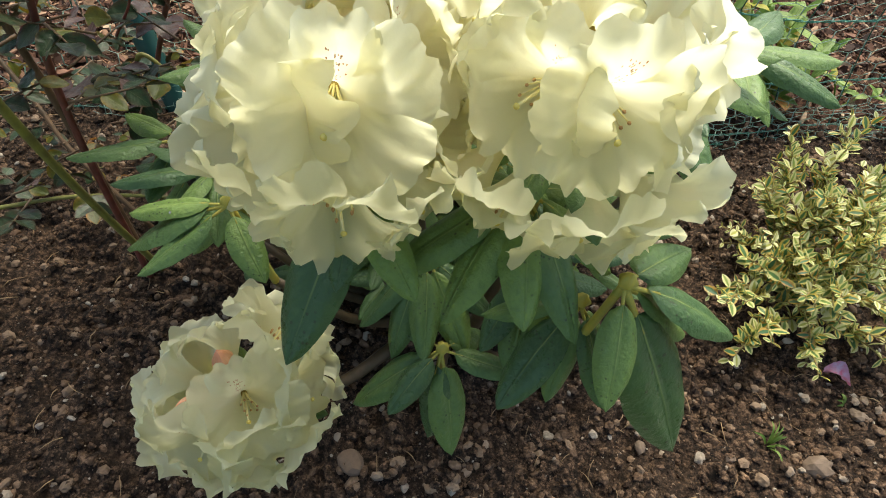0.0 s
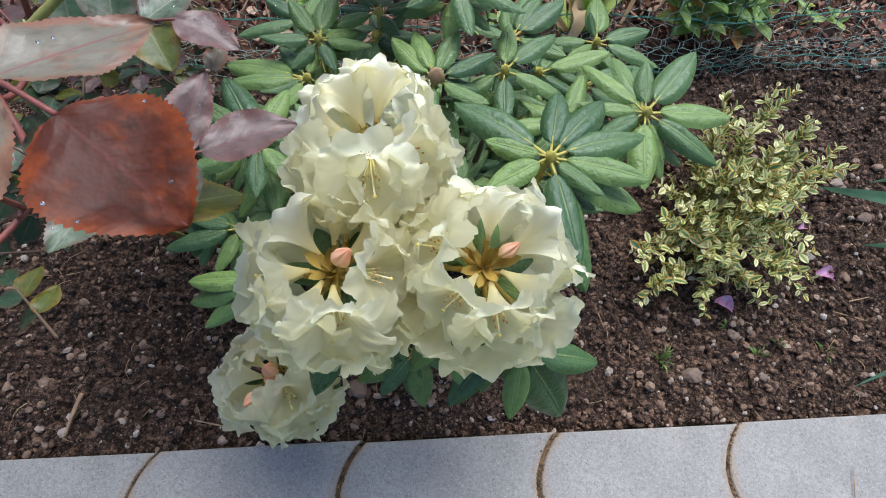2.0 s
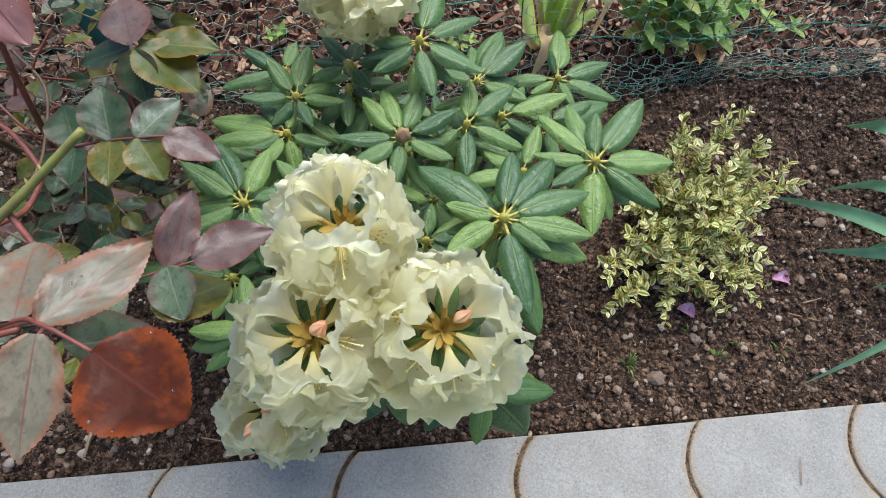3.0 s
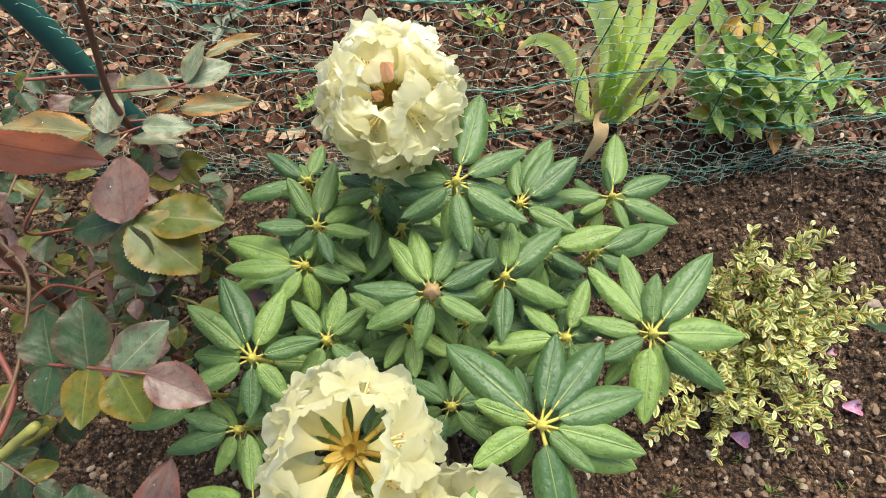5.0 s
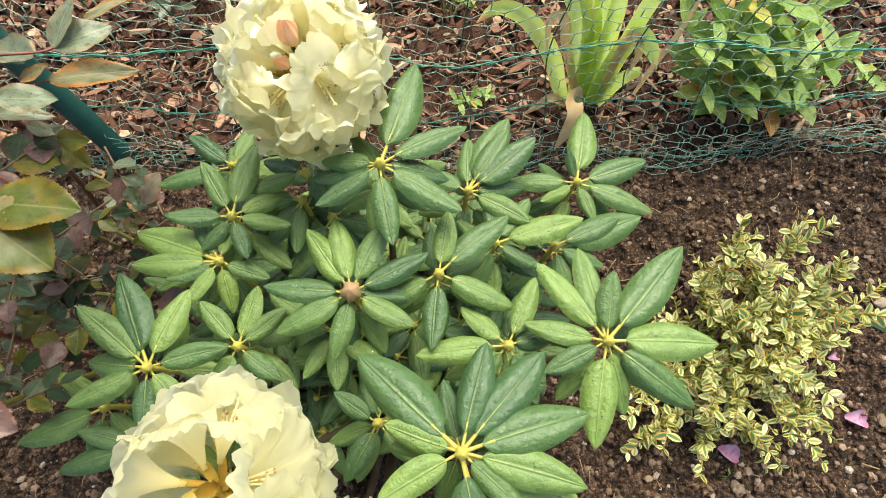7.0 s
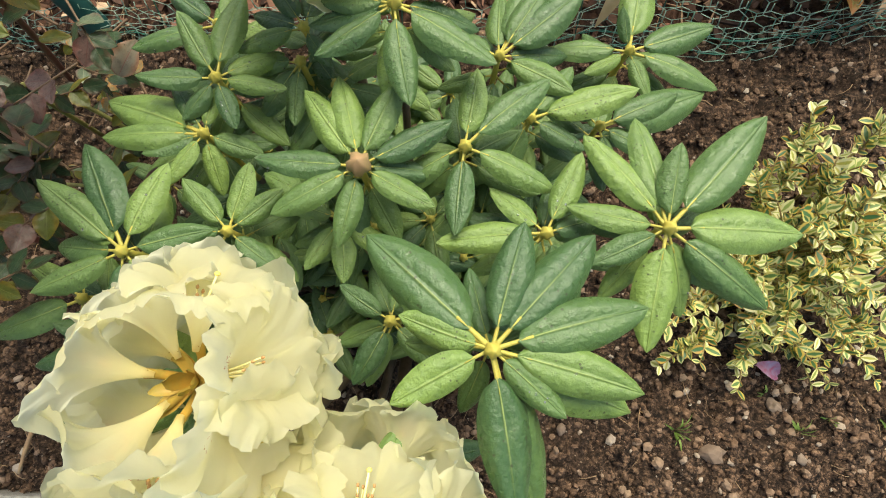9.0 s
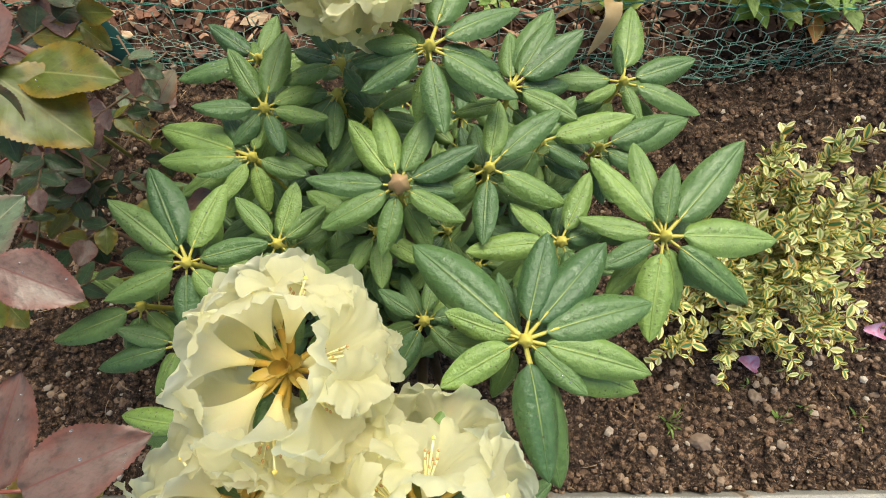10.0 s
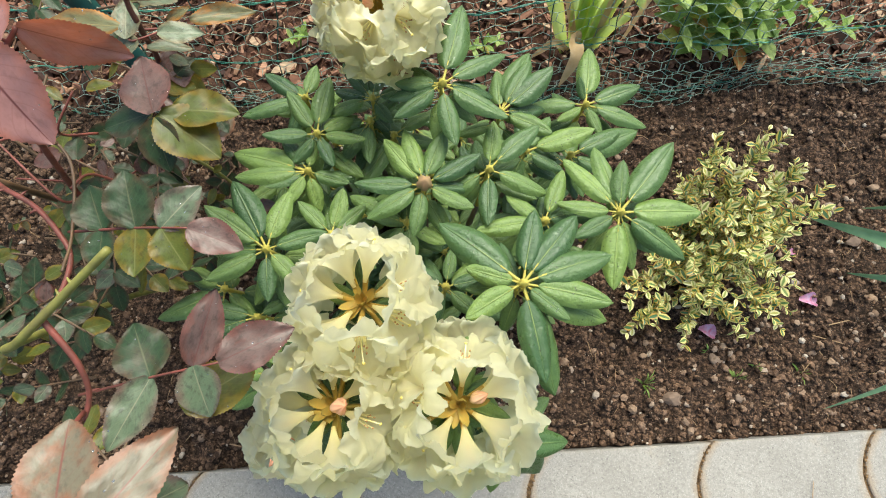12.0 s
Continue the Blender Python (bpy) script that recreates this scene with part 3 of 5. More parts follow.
def build_fence():
    rng = random.Random(8)
    fence = thing("wire_fence", (0.2, 0.70, 0.03), "green plastic-coated hexagonal wire netting fence", "fence")
    off = -Vector((0.2, 0.70, 0.03))

    def spot(s, h):
        w = 0.013 * noise.noise((s * 6, h * 9, 2)) + 0.008 * noise.noise((s * 25, h * 25, 4))
        z = 0.034 + h + 0.010 * noise.noise((s * 5, h * 5, 9)) + max(0.0, s - 0.35) * 0.05 * max(0.0, 1 - h / 0.3)
        return Vector((s + w, net_y(z) + 0.020 * noise.noise((s * 4, h * 6, 7)) + w, z)) + off

    h = Heap()
    cw, ch = 0.0325, 0.0225
    rows, cols = 25, 58
    for r in range(rows):
        for c in range(cols):
            s = -0.70 + (c + 0.5 * (r % 2)) * cw
            z = r * ch * 0.75
            a, b = spot(s, z), spot(s + cw / 2, z + ch * 0.25)
            d, e = spot(s - cw / 2, z + ch * 0.25), spot(s + cw / 2, z + ch * 0.75)
            for p, q, thick in ((a, b, 0.00042), (a, d, 0.00042), (b, e, 0.0007)):
                vs, fs = tube((p, q), thick, thick, 4, 2)
                h.add(vs, fs)
    part("hexagonal_netting", h.mesh("hexagonal_netting", [WIRE]), fence)
    # the foot of the netting lies folded forward in a crumpled second layer
    fold = Heap()
    for r in range(7):
        for c in range(50):
            s = -0.45 + (c + 0.5 * (r % 2)) * cw * 0.93 + 0.011
            def at(ds, k):
                z = (r * 0.75 + k) * ch * 0.48
                return spot(s + ds, z) + Vector((0, -0.012 + 0.010 * noise.noise((s * 8, z * 30, 21)), 0.004 * noise.noise((s * 11, z * 20, 5))))
            for p, q, thick in ((at(0, 0), at(cw / 2, 0.25), 0.0004), (at(0, 0), at(-cw / 2, 0.25), 0.0004), (at(cw / 2, 0.25), at(cw / 2, 0.75), 0.0006)):
                fold.add(*tube((p, q), thick, thick, 4, 2))
    part("folded_netting", fold.mesh("folded_netting", [WIRE]), fence)
    for z, r in ((0.0, 0.0006), (0.012, 0.0005), (0.078, 0.0006), (0.165, 0.0008), (0.30, 0.0008), (0.42, 0.0008)):
        k = Heap()
        for ph in (0.0, math.pi):
            pts = [spot(-0.7 + 0.0125 * i, z) + Vector((0, 0.0011 * math.sin(i * 1.9 + ph), 0.0011 * math.cos(i * 1.9 + ph))) for i in range(144)]
            k.add(*tube(pts, r, r, 5, 288))
        part("line_wire", k.mesh("line_wire", [WIRE_GREEN]), fence)
    for i in range(-6, 11):
        s = 0.045 + 0.098 * i
        pts = [spot(s + 0.004 * math.sin(9 * k / 12 + i), 0.47 * k / 12) + Vector((0, 0.003, 0)) for k in range(13)]
        part("upright_wire", mesh("upright_wire", *tube(pts, 0.0009, 0.0009, 5, 26), [WIRE_DARK]), fence)
    base = Vector((-0.325, 0.652, 0.02))
    post = thing("fence_post", base, "leaning dark green painted round steel fence post behind the netting", "fence post")
    part("post_tube", mesh("post_tube", *tube(((0.016, -0.016, -0.06), (-0.082, 0.080, 0.29), (-0.205, 0.200, 0.75)), 0.0150, 0.0150, 20, 8), [POST]), post)
    part("post_cap", mesh("post_cap", *tube(((-0.205, 0.200, 0.751), (-0.208, 0.203, 0.763), (-0.210, 0.205, 0.772)), 0.0168, 0.0105, 20, 6), [POST]), post)


build_fence()


# ---- leaves, flowers and stems ----
def broad_leaf(seed, droop=0.10, roll=0.30, stalk=0.165):
    """A leathery oblong leaf of length 1 along x, margins rolled under, with a stalk."""
    rng = random.Random(seed)
    nu, nv = 13, 15
    verts, uvs = [], []
    bend, twist = rng.uniform(-0.05, 0.05), rng.uniform(-0.15, 0.15)
    for j in range(nv):
        t = j / (nv - 1)
        half = 0.165 * (math.sin(math.pi * min(t, 1.0) ** 0.85) ** 0.62) * (1 - 0.10 * t) + 0.004
        x = stalk + (1 - stalk) * t
        for i in range(nu):
            u = i / (nu - 1) * 2 - 1
            y = half * u
            z = half * (0.16 * math.sin(2.6 * abs(u)) - (0.14 + 0.9 * roll) * abs(u) ** 2.8) - droop * t * t
            z += 0.010 * math.sin(8 * t + 2 * u + seed) * abs(u) + 0.005 * math.sin(23 * t + 3 * u + seed) * abs(u) + 0.006 * noise.noise((t * 6, u * 2, seed * 3.1))
            y += bend * t * t
            z += twist * t * y
            verts.append((x, y, z))
            uvs.append((i / (nu - 1), t))
    faces = grid_faces(nu, nv)
    slots = [0] * len(faces)
    h = Heap()
    h.v, h.f, h.s, h.uv = verts, faces, slots, uvs
    vs, fs = tube(((0, 0, -0.012), (stalk * 0.6, 0, -0.016), (stalk + 0.10, 0, -0.008)), 0.019, 0.012, 6, 5)
    h.add(vs, fs, 1)
    vs, fs = tube(((stalk, 0, -0.010), (0.45, bend * 0.2, -0.018 - droop * 0.16), (0.85, bend * 0.7, -0.012 - droop * 0.68)), 0.012, 0.003, 5, 7)
    h.add(vs, fs, 1)
    return h.mesh("leaf", [RHODO, STALK])


LEAVES = [broad_leaf(s, d, r) for s, d, r in ((1, 0.04, 0.30), (2, 0.10, 0.42), (3, 0.14, 0.34), (4, 0.06, 0.55), (5, 0.18, 0.48), (6, 0.01, 0.26))]

rhododendron = thing("rhododendron", (0.05, 0.36, 0.03), "low rhododendron shrub with leathery green leaves and pale yellow flower trusses", "shrub")
RO = Vector(rhododendron.location)
leaf_rng = random.Random(21)


def leaf(at, azimuth, cm, elevation, rng=leaf_rng):
    d = aim(azimuth, elevation + 3)
    up = Vector((rng.uniform(-0.25, 0.25), rng.uniform(-0.25, 0.25), 1)) + d * 0.01
    L = cm / 100 * 1.02
    w = rng.uniform(0.92, 1.12) * (1.0 if cm > 5 else 1.1)
    part("leaf", rng.choice(LEAVES), rhododendron, placed(Vector(at) - RO, frame_of(d, up), (L, L * w, L)))


def ovoid(r, length, n=8, m=9, lobes=0):
    verts, uvs = [], []
    for j in range(m):
        t = j / (m - 1)
        rr = r * math.sin(math.pi * min(1, t * 0.93 + 0.06) ** 0.85) ** 0.9
        for i in range(n):
            a = 2 * math.pi * i / n
            k = rr * (1 + (0.20 * math.cos(lobes * a + 4 * t) * math.sin(3.1 * t) if lobes else 0))
            verts.append((k * math.cos(a), k * math.sin(a), length * t))
            uvs.append((i / n, t))
    faces = grid_faces(n, m, True) + [tuple(range(n))[::-1], tuple(range((m - 1) * n, m * n))]
    return verts, faces, uvs


def plain_bud(name, r, length, mat, lobes=0):
    v, f, u = ovoid(r, length, 14, 10, lobes)
    return mesh(name, v, f, [mat], u)


TIP_BUD = plain_bud("leaf_bud", 0.0042, 0.011, STALK, 5)
FAT_BUD = plain_bud("leaf_bud", 0.0075, 0.019, BUDSCALE, 5)


def branch(a, b, r0, r1, mat, bow=(0, 0, 0), name="branch"):
    a, b = Vector(a) - RO, Vector(b) - RO
    mid = (a + b) / 2 + Vector(bow)
    part(name, mesh(name, *tube((a, mid, b), r0, r1, 7, 9, 0.06, leaf_rng), [mat]), rhododendron)


under = random.Random(33)


def rosette(at, leaves, bud="small"):
    """A shoot tip with its whorl of leaves: azimuth, length in cm, elevation."""
    at = Vector(at)
    for az, cm, el in leaves:
        leaf(at, az, cm, el)
    if at.y > 0.27:
        for k in range(5):
            leaf(at - Vector((0, 0, under.uniform(0.014, 0.030))), leaves[0][0] + 36 + 72 * k + under.uniform(-20, 20), under.uniform(4.4, 5.8), under.uniform(-30, -8), under)
    part("leaf_bud", FAT_BUD if bud == "fat" else TIP_BUD, rhododendron, placed(at - RO + Vector((0, 0, -0.003)), Euler((0.1, 0.1, 0)).to_matrix(), 1.0), "fat brown bud" if bud == "fat" else "")
    low = Vector((0.05 + (at.x - 0.05) * 0.35, 0.34 + (at.y - 0.34) * 0.35, 0.045))
    knee = at - Vector((0, 0, 0.055)) + (low - at) * 0.12
    branch(at, knee, 0.0022, 0.003, STALK, (0, 0, -0.004), "shoot")
    branch(knee, low, 0.003, 0.006, BARK, (0, 0, -0.02))


rosette((0.046, 0.394, 0.318), ((128, 6.2, -2), (102, 6.1, 4), (69, 5.9, 2), (25, 6.3, 4), (-30, 5.3, -4), (-101, 5.1, -4), (-151, 6.2, -2), (177, 6.6, -3), (2, 5.2, -18)), "fat")
rosette((0.125, 0.284, 0.361), ((138, 8.8, -1), (147, 6.5, -11), (163, 4.9, -2), (76, 6.7, 2), (48, 8.1, -1), (18, 8.1, 1), (-13, 7.6, -2), (-40, 4.8, -2), (-25, 8.5, -21), (-153, 5.6, -2), (-79, 8.2, -7), (-73, 10.2, -17)))
rosette((0.232, 0.356, 0.320), ((124, 7.5, -4), (99, 7.4, -4), (83, 5.0, 11), (46, 9.4, -3), (1, 8.0, -4), (-39, 7.6, -4), (-103, 7.3, -6), (-152, 5.0, -6), (168, 5.9, -5), (-70, 6.0, -25)))
rosette((0.111, 0.409, 0.313), ((79, 4.9, 6), (43, 7.1, 2), (-22, 6.2, -3), (-97, 5.7, -3), (-155, 6.1, -14)))
rosette((0.068, 0.485, 0.347), ((72, 9.5, -2), (32, 7.4, -3), (-29, 7.0, -3), (-82, 6.2, -4), (-145, 5.6, -4), (171, 4.5, -5), (-175, 5.5, -16), (0, 5.6, -21)))
rosette((0.243, 0.520, 0.236), ((77, 8.3, -3), (17, 7.6, -3), (-18, 7.7, -3), (171, 6.6, -3), (-152, 3.9, -6), (-67, 4.1, -6), (113, 3.3, 38)))
rosette((0.137, 0.501, 0.260), ((56, 7.3, 8), (65, 9.0, -6), (36, 8.0, 7), (90, 6.0, -10), (-31, 6.3, 9), (145, 4.8, -12), (10, 6.0, -14)))
rosette((0.159, 0.449, 0.265), ((16, 7.8, 7), (-23, 4.7, -12), (55, 5.8, -10), (92, 5.5, -10), (-120, 5.0, -30)))
rosette((0.216, 0.454, 0.240), ((24, 6.8, 4), (19, 9.5, -6), (-20, 5.2, -14), (126, 4.6, -16), (-70, 5.0, -20)))
rosette((-0.063, 0.467, 0.290), ((124, 5.7, 4), (80, 6.7, 4), (-8, 5.1, 2), (-178, 5.5, 2), (-63, 4.0, 3), (-134, 3.9, -17), (35, 5.2, -14)))
rosette((-0.085, 0.534, 0.250), ((146, 5.7, 0), (-167, 7.3, 0), (75, 4.9, -12), (3, 4.1, -29), (-120, 5.0, -20)))
rosette((-0.005, 0.509, 0.285), ((-164, 5.2, 0), (160, 4.4, -6), (124, 5.2, 0), (18, 5.0, 0), (-58, 3.6, 0), (80, 5.0, -10)))
rosette((-0.009, 0.488, 0.275), ((-94, 4.8, 0), (179, 4.7, -4), (39, 4.3, 0), (-133, 5.3, -22)))
rosette((0.016, 0.475, 0.265), ((35, 5.6, 0), (-10, 5.1, -14), (127, 4.3, -14), (-127, 6.6, -18), (-60, 5.5, -20)))
rosette((-0.075, 0.432, 0.275), ((180, 7.7, 0), (123, 5.0, 4), (-22, 4.5, 0), (-127, 4.5, 0), (-163, 4.6, -4), (76, 3.4, 12), (157, 9.0, -8), (-75, 4.5, -22)))
rosette((-0.109, 0.342, 0.298), ((115, 8.1, 0), (141, 7.5, 0), (147, 6.0, -10), (-153, 6.2, 0), (16, 5.9, 0), (73, 6.3, 0), (-45, 4.6, -6), (-90, 5.0, -10), (175, 6.4, -16)))
rosette((-0.050, 0.360, 0.279), ((131, 4.8, 2), (73, 4.9, 2), (36, 4.6, 0), (-117, 4.8, -10), (-38, 4.4, -8), (180, 4.5, -18)))
rosette((-0.165, 0.315, 0.250), ((-155, 7.0, 0), (152, 5.4, 0), (-46, 4.3, -8), (96, 4.6, 0), (-100, 5.5, -16)))
rosette((-0.131, 0.284, 0.250), ((-167, 6.5, 0), (164, 5.0, 4), (-121, 4.4, -10), (33, 4.0, 0), (-80, 5.5, -20)))
rosette((0.162, 0.355, 0.307), ((-177, 6.7, 0), (64, 5.5, 6), (136, 4.6, -13), (20, 4.4, -17), (-134, 4.6, -17), (-60, 5.0, -20)))
rosette((0.027, 0.370, 0.275), ((162, 4.4, 0), (-126, 4.2, 0), (146, 6.9, -6), (-34, 4.6, 0), (-82, 4.4, 0), (90, 4.5, -20)))
rosette((0.063, 0.301, 0.275), ((149, 4.1, 0), (75, 4.0, 0), (-117, 4.9, -6), (-44, 4.6, -6), (10, 4.8, -15)))
# shoots low at the front and to the sides
rosette((0.023, 0.175, 0.202), ((-71, 7.7, -58), (-110, 7.1, -60), (-165, 7.1, -34), (-15, 5.2, -12), (-135, 5.0, -20), (135, 4.0, -15), (40, 5.0, -25)))
rosette((0.101, 0.150, 0.304), ((-33, 12.0, -58), (0, 7.8, -24), (39, 6.6, -15), (-95, 6.0, -45), (16, 8.5, -46)))
rosette((0.095, 0.170, 0.262), ((-138, 7.2, -26), (-110, 6.0, -50), (169, 5.6, -20), (-23, 5.6, -56), (-60, 6.5, -50)))
rosette((-0.104, 0.225, 0.274), ((-178, 7.4, -22), (175, 6.4, -10), (-150, 6.5, -30), (100, 5.5, -8), (-60, 5.0, -30)))
# leaves under the trusses
for az, cm, el in ((-122, 9.5, -49), (-60, 6.2, -32), (-99, 5.2, -38), (170, 6.0, -30), (120, 6.0, -25), (-30, 6.0, -50)):
    leaf((-0.025, 0.190, 0.325), az, cm, el)
for az, cm, el in ((-136, 7.6, -36), (-89, 6.7, -30), (-159, 8.0, -26), (-61, 7.7, -34), (-20, 6.5, -30), (20, 6.0, -20), (140, 5.0, -20)):
    leaf((0.055, 0.190, 0.325), az, cm, el)
for az, cm, el in ((-150, 6.4, -38), (-118, 7.2, -44), (-88, 6.6, -36), (-58, 7.0, -42), (-25, 6.2, -34)):
    leaf((0.012, 0.222, 0.238), az, cm, el)
for az, cm, el in ((-100, 6.8, -50), (-62, 7.4, -46), (-130, 6.0, -40), (-30, 6.6, -38), (5, 6.4, -30)):
    leaf((0.075, 0.205, 0.250), az, cm, el)
# deeper foliage that fills the shrub
fill = random.Random(31)
for i in range(54):
    a, q = 2.4 * i, ((i + 0.5) / 54) ** 0.5
    c = Vector((0.030 + 0.200 * q * math.cos(a), 0.415 + 0.130 * q * math.sin(a), fill.uniform(0.150, 0.210) - 0.045 * q))
    start = fill.uniform(0, 360)
    for k in range(6):
        leaf(c, start + 60 * k + fill.uniform(-15, 15), fill.uniform(4.4, 6.6), fill.uniform(-20, 10), fill)
    part("leaf_bud", TIP_BUD, rhododendron, placed(c - RO, Euler((0, 0, 0)).to_matrix(), 0.9))
    branch(c, Vector((0.05 + (c.x - 0.05) * 0.4, 0.36 + (c.y - 0.36) * 0.4, 0.05)), 0.0022, 0.005, BARK, (0, 0, -0.02))


def flower_mesh(seed):
    """A wide bell of overlapping rounded lobes, opening along z; its upper lobe lies to +y."""
    rng = random.Random(seed)
    lobes = rng.choice((5, 5, 6))
    ns, nv = 25, 19
    H, R = 0.0385 * rng.uniform(0.94, 1.06), 0.0378 * rng.uniform(0.95, 1.05)
    o = rng.uniform(0, 50)
    h = Heap()
    for p in range(lobes):
        a0 = math.pi / 2 + 2 * math.pi * p / lobes
        wide = rng.uniform(0.22, 0.36)
        long, lean, ph, curl, back = rng.uniform(0.92, 1.07), rng.uniform(-0.10, 0.10), rng.uniform(0, 6.28), rng.uniform(-0.6, 1.0), rng.uniform(0.001, 0.010)

        def spot(q, v):
            t = max(0.0, (v - 0.32) / 0.68)
            free = t * t * (3 - 2 * t)
            a = a0 + q * math.pi / lobes * (1 + wide * min(1.0, 1.6 * free)) * (1 - 0.16 * t ** 5) + lean * t * t
            ca, sa = math.cos(a), math.sin(a)
            scallop = noise.noise((q * 3.0, o + p * 3, 1.5)) + 0.65 * noise.noise((q * 9.0, o + p * 3, 5.5))
            vv = v * (1 + (long - 1) * t - 0.13 * t * t * q ** 4 - 0.05 * t ** 6 * max(0.0, 1 - abs(q) * 3.0) + 0.060 * t ** 4 * scallop)
            r = 0.0016 + (R - 0.0016) * (0.27 * vv + 0.73 * vv ** 1.6)
            z = H * (1 - max(0.0, 1 - vv) ** 2.1) - back * max(0.0, (vv - 0.6) / 0.4) ** 2
            wave = 0.0034 * t ** 3 * math.sin(3.4 * q + ph) + 0.0030 * t * noise.noise((q * 1.6, v * 2.6, o + 7 + p))
            wave += 0.0020 * t * noise.noise((q * 4, v * 5, o + 9 + p)) + 0.0018 * t ** 5 * math.sin(8.5 * q + 2.3 * ph)
            frill = t ** 4 * (0.0075 * noise.noise((q * 2.4, v * 2, o + 13 + p)) + 0.0024 * noise.noise((q * 7.5, v * 3, o + 17 + p)))
            cup = 0.0032 * free * q * q * curl
            return Vector((r * ca, r * sa, z + wave + frill + cup + 0.0030 * q * free)), (0.25 + (a - math.pi / 2) / (2 * math.pi), v)

        grid = [spot(i / (ns - 1) * 2 - 1, j / (nv - 1)) for j in range(nv) for i in range(ns)]
        h.add([g[0] for g in grid], grid_faces(ns, nv), 0, [g[1] for g in grid])
        if p == 0:
            # freckles inside the upper lobe
            for k in range(38):
                q, v = rng.gauss(0, 0.24), rng.uniform(0.26, 0.66)
                c = spot(q, v)[0]
                du, dv = (spot(q + 0.03, v)[0] - c).normalized(), (spot(q, v + 0.03)[0] - c).normalized()
                n = du.cross(dv).normalized()
                n = n if n.z > 0 else -n
                c += n * 0.0006
                m, l = rng.uniform(0.0002, 0.0004), rng.uniform(0.0004, 0.0009)
                h.add([c + du * m * math.cos(w) + dv * l * math.sin(w) for w in (0, 1.05, 2.09, 3.14, 4.19, 5.24)], [tuple(range(6))], 1)
    return h.mesh("flower", [PETAL, FRECKLE])


def stamens_mesh(seed):
    rng = random.Random(seed)
    h = Heap()
    for k in range(8):
        a = 2 * math.pi * k / 8 + rng.uniform(-0.2, 0.2)
        q = rng.uniform(0.003, 0.0062)
        l = rng.uniform(0.023, 0.031)
        e = Vector((q * math.cos(a), q * math.sin(a) - 0.004, l))
        h.add(*tube(((0.001 * math.cos(a), 0.001 * math.sin(a), 0.003), (e.x * 0.5, e.y * 0.4, l * 0.55), e), 0.0005, 0.00038, 5, 6), 0)
        v, f, u = ovoid(0.0009, 0.0026, 6, 5)
        h.add([Vector(p) + e for p in v], f, 1)
    return h.mesh("stamen_tuft", [FILAMENT, ANTHER])


def pistil_mesh():
    h = Heap()
    h.add(*tube(((0, 0, 0.003), (0, -0.003, 0.022), (0, -0.010, 0.037)), 0.0007, 0.0007, 6, 9), 0)
    v, f, u = ovoid(0.0016, 0.0026, 8, 6)
    h.add([Vector(p) + Vector((0, -0.010, 0.036)) for p in v], f, 1)
    return h.mesh("pistil", [FILAMENT, PISTIL])


FLOWERS = [flower_mesh(100 + s) for s in range(9)]
STAMENS = [stamens_mesh(s) for s in range(3)]
PISTILS = pistil_mesh()
FLOWER_BUD = plain_bud("flower_bud", 0.0066, 0.023, BUD, 3)


def scale_mesh():
    verts = []
    for t, w in ((0, 0.0022), (0.3, 0.0028), (0.6, 0.0034), (0.85, 0.0024), (1, 0.0004)):
        x, z = 0.019 * t, 0.004 * t * t
        verts += [(x, -w, z + 0.001), (x, 0, z - 0.0012 * w / 0.004), (x, w, z + 0.001)]
    return mesh("bud_scale", verts, grid_faces(3, 5), [GOLD])


SCALE = scale_mesh()


